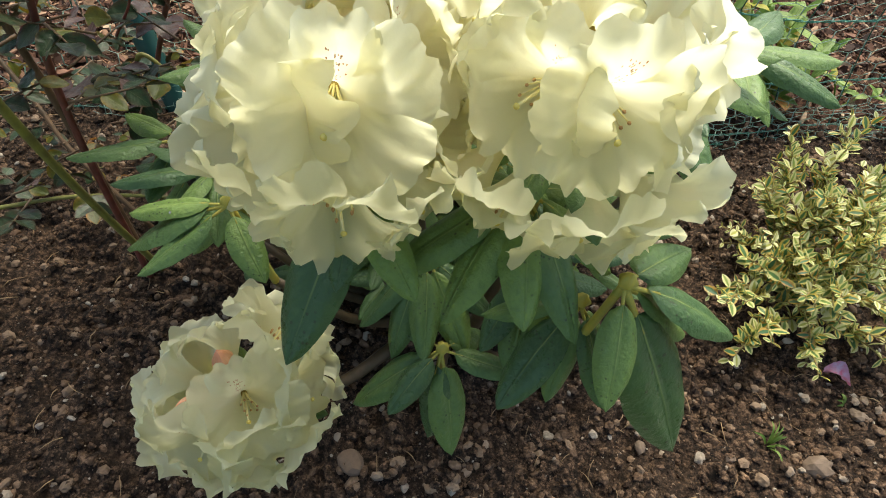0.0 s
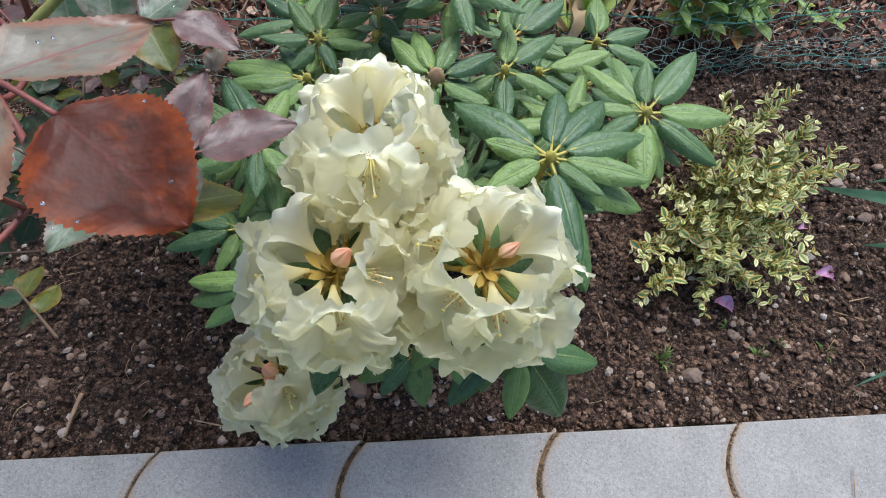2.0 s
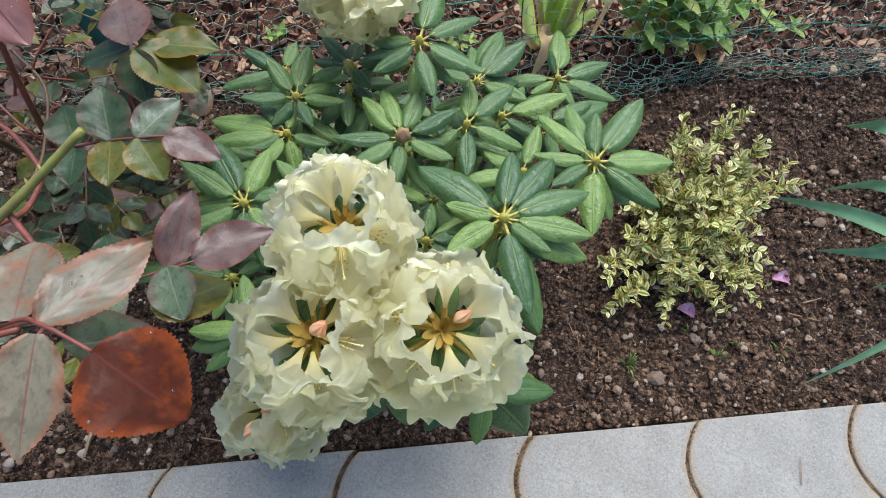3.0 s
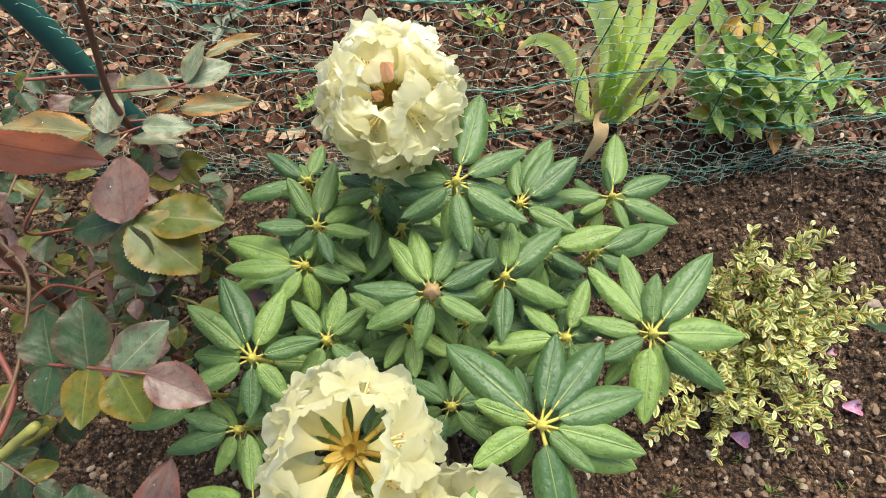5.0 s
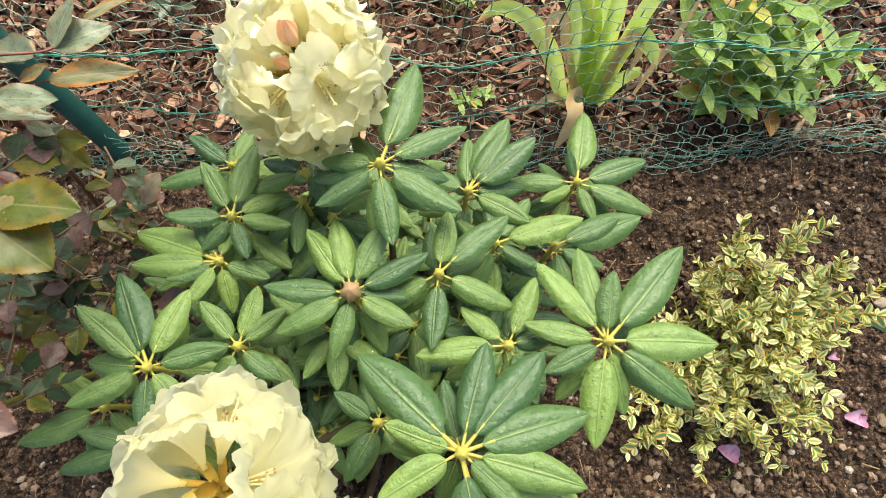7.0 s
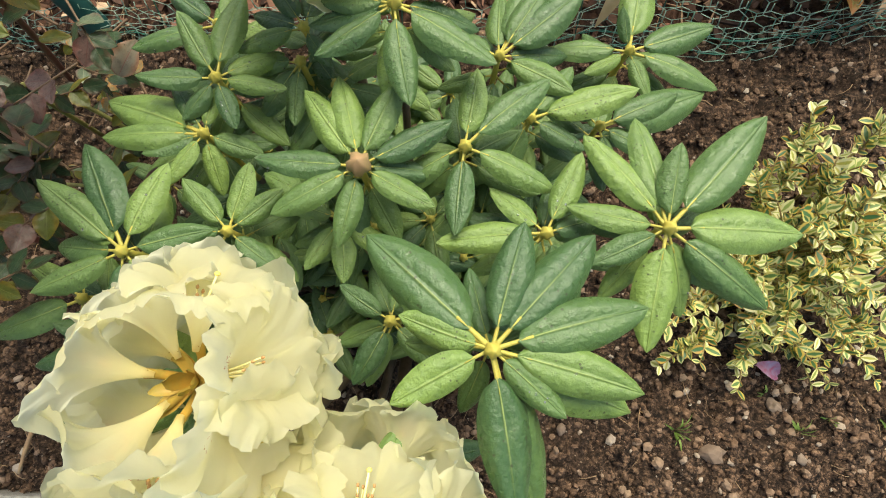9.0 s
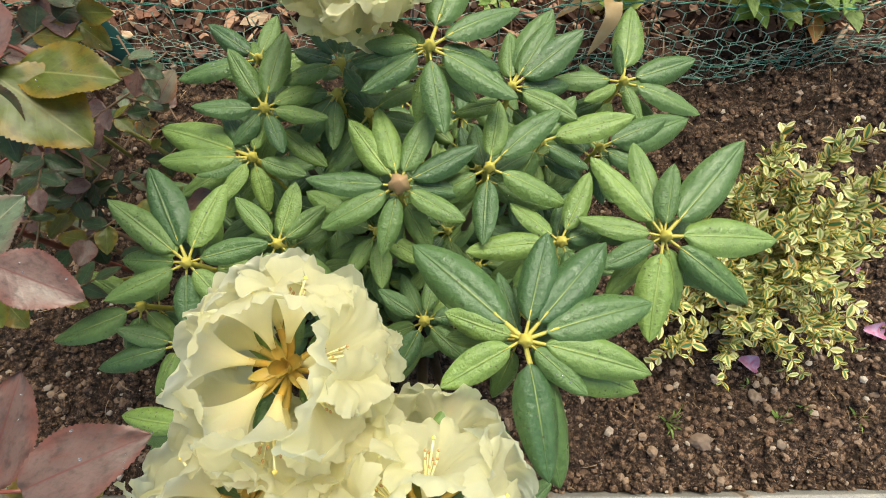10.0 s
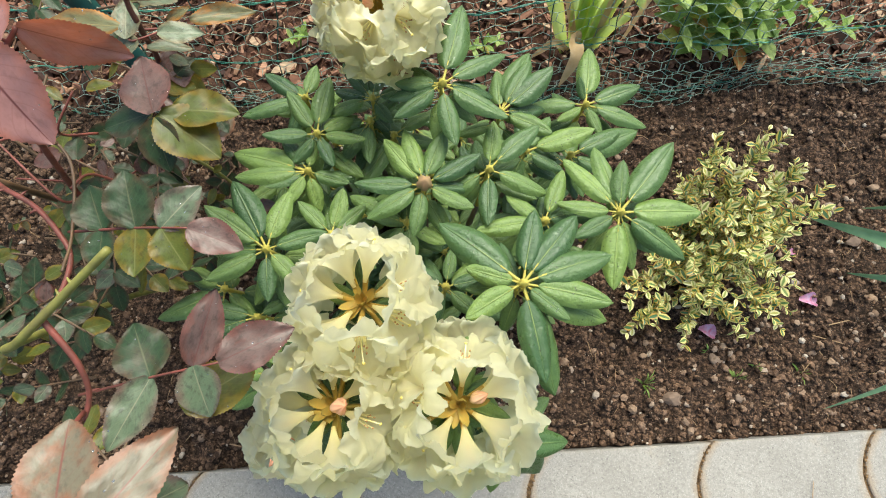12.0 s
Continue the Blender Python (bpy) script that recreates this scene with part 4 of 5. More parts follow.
def truss(at, axis, rings, seed, size=1.0, buds=()):
    """A domed head of funnel flowers: rings of (count, elevation, start azimuth, reach)."""
    rng = random.Random(seed)
    at, axis = Vector(at), Vector(axis).normalized()
    tilt = axis.to_track_quat("Z", "Y").to_matrix()
    turn = math.atan2((tilt @ Vector((1, 0, 0))).y, (tilt @ Vector((1, 0, 0))).x)
    tilt = tilt @ Matrix.Rotation(-turn, 3, "Z")
    for count, el, start, reach, sink in rings:
        for k in range(count):
            az = start + 360 * k / count + rng.uniform(-11, 11)
            wobble = rng.uniform(-10, 10)
            d = tilt @ aim(az, el + wobble)
            base = at + tilt @ aim(az, sink + wobble * 0.5) * (reach + 0.003 * (k % 2))
            z = d
            y = (axis - z * axis.dot(z))
            y = (y if y.length > 0.05 else Vector((0, 1, 0)) - z * z.y).normalized()
            x = y.cross(z)
            rot = Matrix((x, y, z)).transposed() @ Matrix.Rotation(rng.uniform(-0.35, 0.35), 3, "Z")
            s = size * rng.uniform(0.92, 1.10)
            f = part("flower", rng.choice(FLOWERS), rhododendron, placed(base - RO, rot, s))
            part("stamen_tuft", rng.choice(STAMENS), f, None, "pale filaments with brown anthers")
            part("pistil", PISTILS, f, Matrix.Rotation(rng.uniform(-0.3, 0.3), 4, "Z"), "yellow pistil with a knob")
            a, b = at - RO - axis * 0.010, base - RO + d * 0.004
            part("flower_stalk", mesh("flower_stalk", *tube((a, a * 0.45 + b * 0.55 - axis * 0.003, b), 0.0017, 0.0022, 6, 6), [GOLD]), rhododendron)
    for az, el, reach, s in buds:
        d = tilt @ aim(az, el)
        part("flower_bud", FLOWER_BUD, rhododendron, placed(at - RO + d * reach, d.to_track_quat("Z", "Y").to_matrix(), s), "unopened peach-coloured flower bud")
    for k in range(9):
        d = tilt @ aim(40 * k + rng.uniform(-16, 16), rng.uniform(5, 70))
        rot = frame_of(d, axis)
        part("bud_scale", SCALE, rhododendron, placed(at - RO - axis * 0.006, rot, rng.uniform(0.7, 1.25)), "golden-brown bud scale")
    for k in range(7):
        leaf(at - axis * 0.022, 360 / 7 * k + rng.uniform(-15, 15) + start, rng.uniform(4.2, 6.0), rng.uniform(-22, -2), rng)
    low = Vector((0.05 + (at.x - 0.05) * 0.4, 0.34 + (at.y - 0.34) * 0.4, 0.05))
    knee = at - axis * 0.07 + (low - at) * 0.05
    branch(at - axis * 0.008, knee, 0.004, 0.0042, STALK, (0, 0, 0), "shoot")
    branch(knee, low, 0.0042, 0.007, BARK, (0, 0, -0.02))


truss((0.065, 0.190, 0.386), (0.06, 0.0, 1), ((7, 20, 24, 0.011, 18), (8, -34, -70, 0.034, -46)), 41, 0.86, buds=((20, 40, 0.010, 0.7),))
truss((-0.031, 0.193, 0.378), (-0.08, -0.04, 1), ((7, 19, 30, 0.011, 16), (8, -28, -95, 0.030, -42)), 42, 0.83, buds=((8, 58, 0.008, 0.9),))
truss((-0.005, 0.269, 0.402), (0.0, 0.0, 1), ((7, 22, 22, 0.011, 18), (7, -26, 50, 0.025, -40)), 43, 0.84)
truss((0.013, 0.550, 0.374), (0.02, -0.26, 1), ((6, 33, 10, 0.011, 30), (7, 6, 30, 0.017, 2), (7, -30, 10, 0.025, -36)), 44, 0.90, buds=((100, 72, 0.024, 1.1), (200, 60, 0.014, 0.7)))
truss((-0.103, 0.162, 0.172), (-0.05, -0.36, 1), ((1, 58, 320, 0.007, 50), (6, 20, 0, 0.011, 16), (6, -20, 30, 0.022, -26)), 45, 0.88, buds=((110, 62, 0.016, 1.0), (215, 48, 0.022, 1.05), (160, 70, 0.010, 0.8)))


# ---- the rose beside it ----
def rose_leaflet_mesh(seed):
    """A toothed oval leaflet of length 1 along x and width 1 across, slightly folded on its rib."""
    rng = random.Random(seed)
    ns, nv = 9, 47
    fold, droop, twist = rng.uniform(0.10, 0.26), rng.uniform(0.04, 0.20), rng.uniform(-0.16, 0.16)
    verts, uvs = [], []
    for j in range(nv):
        t = j / (nv - 1)
        half = 0.5 * math.sin(math.pi * (0.02 + 0.98 * t) ** 0.82) ** 0.72
        half *= 1 - 0.15 * max(0.0, t - 0.6)
        for i in range(ns):
            q = i / (ns - 1) * 2 - 1
            tooth = 0.013 * ((j % 2) * 2 - 1) if abs(q) == 1 and 1 < j < nv - 2 else 0.0
            y = q * max(half + tooth, 0.004)
            z = fold * abs(y) - droop * t * t + twist * y * t + (0.045 * math.sin(7 * t + 3 * q + seed) + 0.014 * math.sin(21 * t + seed * 2)) * abs(q) + 0.012 * abs(math.sin(12 * (t - 0.35 * abs(q)))) * abs(q)
            verts.append((t, y, z))
            uvs.append((i / (ns - 1), t))
    return mesh("leaflet", verts, grid_faces(ns, nv), [ROSE_GREEN], uvs)


LEAFLETS = [rose_leaflet_mesh(s) for s in range(5)]
rose = thing("rose_bush", (-0.27, 0.38, 0.02), "rose bush with bronze and green toothed leaves on red canes", "rose bush")
RB = Vector(rose.location)
rose_rng = random.Random(51)


def leaflet(base, tip, wide, mat, up=(0, 0, 1), label="", loose=0.2):
    """One leaflet from its base to its tip, in centimetres."""
    a, b = Vector(base) / 100, Vector(tip) / 100
    d = b - a
    L = d.length
    u = Vector(up) + Vector((rose_rng.uniform(-loose, loose), rose_rng.uniform(-loose, loose), 0))
    ob = part("leaflet", rose_rng.choice(LEAFLETS), rose, placed(a - RB, frame_of(d, u), (L, L * wide, L * 0.6)), label)
    ob.material_slots[0].link = "OBJECT"
    ob.material_slots[0].material = mat


def cane(points, r0, r1, mat, name="cane", thorns=0):
    pts = [Vector(p) / 100 - RB for p in points]
    part(name, mesh(name, *tube(pts, r0, r1, 8, 6 * len(pts), 0.05, rose_rng), [mat]), rose)
    line = spline(pts, 40)
    for k in range(thorns):
        i = rose_rng.randrange(4, 36)
        d = (line[i + 1] - line[i]).orthogonal().normalized()
        d = Matrix.Rotation(rose_rng.uniform(0, 6.28), 3, line[i + 1] - line[i]) @ d
        part("thorn", mesh("thorn", *tube((line[i], line[i] + d * 0.004, line[i] + d * 0.0065 - Vector((0, 0, 0.001))), 0.0016, 0.0002, 5, 4), [mat]), rose)


cane(((-27, 38, 2), (-27, 32, 22), (-23.5, 25, 42), (-20.2, 24.2, 47), (-16.5, 26.5, 49), (-13.0, 28.6, 51)), 0.0035, 0.0022, CANE_GREEN, thorns=4)
cane(((-18.3, 25.5, 48), (-16.6, 22.6, 46.5), (-16.8, 20.3, 45), (-18.1, 17.5, 45)), 0.0020, 0.0016, CANE_RED, "side_shoot", 2)
cane(((-17, 20, 45), (-14.5, 17.5, 52), (-12, 15.6, 57.5), (-9, 15.8, 58.5)), 0.0017, 0.0011, CANE_RED, "side_shoot")
cane(((-36, 58, 2), (-28, 55, 18), (-20.4, 51.4, 33), (-18.4, 50.6, 41), (-18.1, 51.1, 44), (-16.6, 52.2, 49), (-15.0, 52.0, 53), (-12.5, 51.5, 60)), 0.0030, 0.0017, CANE_DARK, thorns=4)
cane(((-18.0, 51.3, 45.5), (-18.6, 50.6, 46.5), (-20.6, 49.2, 48)), 0.0014, 0.0010, CANE_RED, "side_shoot")
cane(((-28, 37, 2), (-28, 38, 25), (-24.5, 40, 42), (-22, 42, 49), (-20.6, 43.6, 50.5)), 0.0034, 0.0015, CANE_RED, thorns=3)
cane(((-23.5, 40.5, 44), (-21.3, 37.7, 43), (-20.2, 32.2, 43.5), (-19.5, 29, 45)), 0.0013, 0.0010, CANE_BROWN, "side_shoot", 2)
cane(((-31, 39, 38), (-26.1, 36.1, 42.6), (-23.5, 34.5, 43), (-21.6, 32.5, 43), (-20.4, 30.5, 43), (-20.2, 27.5, 44), (-19.6, 25.2, 46.8)), 0.0021, 0.0017, CANE_RED, thorns=5)
cane(((-28, 38, 2), (-31, 41, 20), (-31, 39, 38)), 0.0034, 0.0032, CANE_BROWN)
cane(((-31, 52, 5), (-28.0, 50.6, 20), (-24.2, 49.9, 18), (-20.7, 48.1, 14), (-18, 45, 10)), 0.0026, 0.0018, CANE_GREEN)
cane(((-47.0, 44.6, 4), (-39.0, 45.9, 5), (-30.3, 45.5, 6), (-24, 43, 8)), 0.0026, 0.0018, CANE_GREEN, thorns=3)
cane(((-44, 52, 24), (-37.6, 46.9, 17), (-34.4, 44.1, 13), (-27.5, 40.4, 6)), 0.0022, 0.0026, CANE_BROWN, thorns=3)


def rachis(points, mat=CANE_RED):
    cane(points, 0.0011, 0.0007, mat, "leaf_stalk")


# compound leaves, from the low outer ones to the young red ones at the top
rachis(((-19.0, 21.1, 42.5), (-13.4, 21.9, 44.5), (-8.6, 22.5, 46)))
leaflet((-8.6, 22.5, 46), (-4.1, 24.5, 46), 0.62, ROSE_BRONZE)
leaflet((-10.3, 22.4, 45.6), (-8.6, 26.9, 47), 0.48, ROSE_BRONZE, (0.6, 0, 1))
leaflet((-10.3, 22.4, 45.6), (-9.4, 19.2, 45), 0.85, ROSE_PALE)
leaflet((-13.4, 21.9, 44.5), (-15.2, 25.6, 44), 0.85, ROSE_GREEN)
leaflet((-13.4, 21.9, 44.5), (-15.4, 17.6, 45), 0.58, ROSE_PALE)
leaflet((-11.2, 19.8, 44.6), (-7.6, 22.7, 42.2), 0.72, ROSE_OLIVE)
rachis(((-20.8, 32.4, 43), (-15, 31.8, 45), (-11.1, 31.3, 46)))
leaflet((-11.1, 31.3, 46), (-7.6, 29.9, 45.5), 0.66, ROSE_BRONZE)
leaflet((-13, 31.5, 45.6), (-10.5, 34.3, 46), 0.72, ROSE_PALE)
leaflet((-15, 31.8, 45), (-15.8, 35.7, 46), 0.80, ROSE_GREEN)
leaflet((-15, 31.8, 45), (-14.8, 28.4, 45), 0.82, ROSE_OLIVE)
leaflet((-13, 31.5, 45.6), (-11.4, 28.7, 45), 0.85, ROSE_OLIVE)
leaflet((-17.8, 32.1, 44), (-19.0, 35.4, 44.5), 0.85, ROSE_GREEN)
leaflet((-17.8, 32.1, 44), (-17.9, 29.2, 44), 0.85, ROSE_GREEN)
leaflet((-20.6, 43.6, 50.5), (-15.8, 44.3, 45.8), 0.52, ROSE_PINK, (0.1, -0.95, 0.6), "glossy pinkish-red young leaflet")
leaflet((-21.5, 40.8, 52.5), (-18.1, 35.6, 50), 0.80, ROSE_PINK, (0, -0.2, 1), "glossy pinkish-red young leaflet")
leaflet((-20.0, 41.5, 52), (-22.0, 45.0, 52), 0.7, ROSE_PINK)
rachis(((-16.5, 44.0, 39), (-15.6, 42.5, 42.5), (-14.8, 42.4, 42.3)))
leaflet((-14.8, 42.4, 42), (-9.7, 42.2, 42), 0.72, ROSE_OLIVE)
leaflet((-15.5, 41.8, 42.6), (-11.2, 38.8, 41), 0.85, ROSE_OLIVE)
leaflet((-15.7, 41.6, 43), (-17.3, 46.8, 43), 0.72, ROSE_BRONZE)
leaflet((-15.8, 41.4, 42.6), (-15.2, 37.6, 41), 0.8, ROSE_GREEN)
leaflet((-16.4, 42.2, 42), (-20.6, 41.6, 41), 0.75, ROSE_GREEN)
leaflet((-15.8, 45.4, 48), (-22.0, 46.2, 48), 0.34, ROSE_ORANGE)
rachis(((-18.1, 51.1, 44), (-16.4, 52.8, 42), (-14.4, 54.1, 41), (-13.6, 57.3, 40)))
rachis(((-18.4, 50.6, 41), (-16.8, 51.4, 40.2), (-15.0, 52.3, 40)))
rachis(((-18.4, 50.4, 40), (-18.9, 49.4, 41.6), (-18.4, 48.8, 42), (-16.8, 49.9, 41.5)))
leaflet((-15.6, 53.6, 41.0), (-19.8, 54.6, 40.5), 0.55, ROSE_SAGE)
leaflet((-14.4, 54.1, 41.0), (-13.0, 57.2, 42.5), 0.40, ROSE_SAGE)
leaflet((-14.4, 54.1, 41.0), (-11.4, 56.6, 40.5), 0.62, ROSE_SAGE)
leaflet((-13.6, 57.3, 40.0), (-9.5, 60.0, 40.0), 0.26, ROSE_ORANGE)
leaflet((-15.0, 52.3, 40.0), (-9.6, 53.7, 39.5), 0.34, ROSE_ORANGE)
leaflet((-16.8, 49.9, 41.5), (-13.2, 50.1, 41.0), 0.55, ROSE_SAGE)
leaflet((-18.4, 49.7, 40.0), (-15.0, 50.4, 39.0), 0.40, ROSE_SAGE)
leaflet((-19.0, 49.0, 42.0), (-19.1, 52.6, 42.5), 0.62, ROSE_SAGE)
leaflet((-18.0, 48.8, 42.0), (-20.7, 48.1, 41.0), 0.78, ROSE_SAGE)
leaflet((-17.5, 50.0, 38.0), (-16.1, 50.0, 37.0), 0.62, ROSE_SAGE)
leaflet((-16.9, 52.3, 40.0), (-14.5, 52.8, 41.0), 0.42, ROSE_ORANGE)
leaflet((-18.0, 50.6, 34.0), (-16.2, 49.3, 33.0), 0.75, ROSE_OLIVE)
leaflet((-21.0, 52.7, 18.0), (-19.3, 55.9, 19.0), 0.80, ROSE_TAN)
leaflet((-34.5, 59.9, 28.0), (-32.7, 62.1, 28.0), 0.60, ROSE_SAGE)
leaflet((-26.0, 50.5, 38.0), (-24.1, 51.3, 38.0), 0.55, ROSE_PALE)
leaflet((-19.8, 47.6, 36.0), (-18.4, 48.8, 36.0), 0.70, ROSE_PALE)
leaflet((-18.9, 49.1, 34.0), (-18.0, 50.6, 34.0), 0.80, ROSE_GREEN)
leaflet((-18.5, 49.0, 30.0), (-16.4, 49.4, 30.0), 0.50, ROSE_OLIVE)
leaflet((-20.3, 52.4, 38.0), (-19.6, 53.3, 38.0), 0.70, ROSE_SAGE)
leaflet((-25.8, 48.4, 36.0), (-23.5, 49.1, 36.0), 0.60, ROSE_OLIVE)
rachis(((-12, 15.6, 57.5), (-9.7, 16.3, 57.8), (-8.0, 15.8, 59), (-6.3, 14.8, 59)))
leaflet((-9.7, 16.3, 57.8), (-10.4, 19.9, 56.8), 0.80, ROSE_TAN, label="tan young leaflet with a rusty rim")
leaflet((-8.0, 15.8, 59.0), (-5.6, 19.3, 57.4), 0.52, ROSE_TAN, label="tan young leaflet with a rusty rim")
leaflet((-8.1, 15.5, 59.0), (-8.5, 11.7, 58.4), 0.60, ROSE_TAN, label="glossy pinkish-bronze young leaflet")
leaflet((-6.3, 14.8, 59.0), (-3.5, 12.5, 58.3), 0.98, ROSE_RED, label="round dark red young leaflet")
leaflet((-8.8, 15.6, 56.4), (-6.9, 16.6, 53.0), 0.70, ROSE_PALE)
leaflet((-11, 15.2, 58.6), (-11.6, 11.6, 58.6), 0.6, ROSE_PINK, label="glossy pinkish-bronze young leaflet")
leaflet((-12, 15.7, 57.5), (-15.0, 17.6, 57), 0.6, ROSE_PINK, label="glossy pinkish-bronze young leaflet")


def drop_mesh():
    """A bead of rain water lying on a leaf."""
    v, f = [], []
    for j in range(5):
        a = math.pi / 2 * j / 4
        v += [(math.cos(a) * math.cos(w * math.pi / 5), math.cos(a) * math.sin(w * math.pi / 5), 0.75 * math.sin(a)) for w in range(10)]
    return mesh("water_drop", v, grid_faces(10, 5, True) + [tuple(range(10))[::-1]], [WATER])


DROP = drop_mesh()
bead_rng = random.Random(55)
blades_wet = [o for o in rhododendron.children if o.name.startswith("leaf") and not o.name.startswith("leaf_bud") and o.location.z + RO.z > 0.235]
for ob in bead_rng.sample(blades_wet, min(58, len(blades_wet))):
    for k in range(5):
        f = ob.data.polygons[bead_rng.randrange(12, 150)]
        n = (ob.matrix_basis.to_3x3().inverted().transposed() @ f.normal).normalized()
        n = n if n.z > 0 else -n
        part("water_drop", DROP, rhododendron, placed(ob.matrix_basis @ f.center, n.to_track_quat("Z", "Y").to_matrix(), bead_rng.uniform(0.0004, 0.0009)), "clear bead of rain water")
for ob in [o for o in rose.children if o.name.startswith("leaflet")]:
    me = ob.data
    for k in range(rose_rng.choice((2, 3, 4, 6))):
        f = me.polygons[rose_rng.randrange(40, len(me.polygons) - 60)]
        n = (ob.matrix_basis.to_3x3().inverted().transposed() @ f.normal).normalized()
        n = n if n.z > 0 else -n
        at = ob.matrix_basis @ f.center
        part("water_drop", DROP, rose, placed(at, n.to_track_quat("Z", "Y").to_matrix(), rose_rng.uniform(0.0003, 0.0006)), "clear bead of rain water")


def low_spray(at, azimuth, size, mats):
    """A small five-part leaf low on the bush."""
    d = aim(azimuth, rose_rng.uniform(-15, 20))
    side = Vector((-d.y, d.x, 0)).normalized()
    a = Vector(at)
    rachis((a - d * size, a, a + d * size * 1.5), CANE_BROWN)
    for along, sign in ((1.5, 0), (0.9, 1), (0.9, -1), (0.1, 1), (0.1, -1)):
        b = a + d * size * along
        e = (d + side * sign * 1.3).normalized() * size * rose_rng.uniform(0.85, 1.1)
        leaflet(b, b + e + Vector((0, 0, rose_rng.uniform(-1.3, 0.6))), rose_rng.uniform(0.62, 0.86), rose_rng.choice(mats), loose=0.8)


low = [ROSE_GREEN] * 7 + [ROSE_PALE, ROSE_OLIVE, ROSE_OLIVE, ROSE_BRONZE]
for k in range(52):
    x, y = rose_rng.uniform(-37, -19), 56 - 39 * rose_rng.random() ** 1.5
    low_spray((x, y, rose_rng.uniform(12 if y > 34 else 30, 41)), rose_rng.uniform(0, 360), rose_rng.uniform(1.4, 2.3), low)
for k in range(12):
    low_spray((rose_rng.uniform(-34, -18.5), rose_rng.uniform(28, 38), rose_rng.uniform(24, 36)), rose_rng.uniform(0, 360), rose_rng.uniform(1.5, 2.2), low)
for x, y, z, az in ((-44, 45, 6, 40), (-40.7, 48, 9, 100), (-41.5, 51, 11, 200), (-36, 45, 6, 300), (-46, 48, 5, 150), (-30, 47, 9, 20), (-27, 52, 12, 80), (-24, 56, 10, 120), (-34, 54, 10, 0), (-25, 47, 12, -20)):
    low_spray((x, y, z), az, rose_rng.uniform(1.5, 2.3), low + [ROSE_ORANGE])

shade = [ROSE_BRONZE, ROSE_BRONZE, ROSE_GREEN, ROSE_GREEN, ROSE_OLIVE]
for k in range(18):
    low_spray((rose_rng.uniform(-30, -17), rose_rng.uniform(37, 50), rose_rng.uniform(22, 38)), rose_rng.uniform(0, 360), rose_rng.uniform(2.0, 2.9), shade)
for k in range(9):
    a = (rose_rng.uniform(-30, -19), rose_rng.uniform(36, 48), rose_rng.uniform(24, 38))
    cane((a, (a[0] + rose_rng.uniform(-2, 2), a[1] + rose_rng.uniform(-2, 2), a[2] + 3), (a[0] + rose_rng.uniform(-4, 4), a[1] + rose_rng.uniform(-4, 4), a[2] + 5)), 0.0013, 0.0009, CANE_RED, "side_shoot")
# unseen outer sprays, added left of the view to shade the soil beside them
for k in range(34):
    low_spray((rose_rng.uniform(-62, -43), rose_rng.uniform(12, 56), rose_rng.uniform(28, 46)), rose_rng.uniform(0, 360), rose_rng.uniform(2.2, 3.4), low)
for k in range(16):
    low_spray((rose_rng.uniform(-47, -24), rose_rng.uniform(42, 60), rose_rng.uniform(5, 20)), rose_rng.uniform(0, 360), rose_rng.uniform(1.0, 1.6), [ROSE_OLIVE, ROSE_OLIVE, ROSE_ORANGE, ROSE_PALE, ROSE_GREEN])


# ---- the variegated euonymus ----
euonymus = thing("euonymus_bush", (0.46, 0.38, 0.03), "low euonymus with small green leaves edged creamy yellow", "shrub")
EB = Vector(euonymus.location)
eu_rng = random.Random(61)


def small_leaf(heap, at, d, up, length, wide):
    rot = frame_of(d, up)
    vs, us = [], []
    for j, (t, w) in enumerate(((0, 0.10), (0.22, 0.75), (0.5, 1.0), (0.78, 0.72), (1, 0.06))):
        for q in (-1, -0.5, 0, 0.5, 1):
            p = Vector((t * length, q * w * wide, 0.18 * wide * abs(q) * w - 0.12 * length * t * t))
            vs.append(at + rot @ p)
            us.append(((q + 1) / 2, t))
    heap.add(vs, grid_faces(5, 5), 0, us)


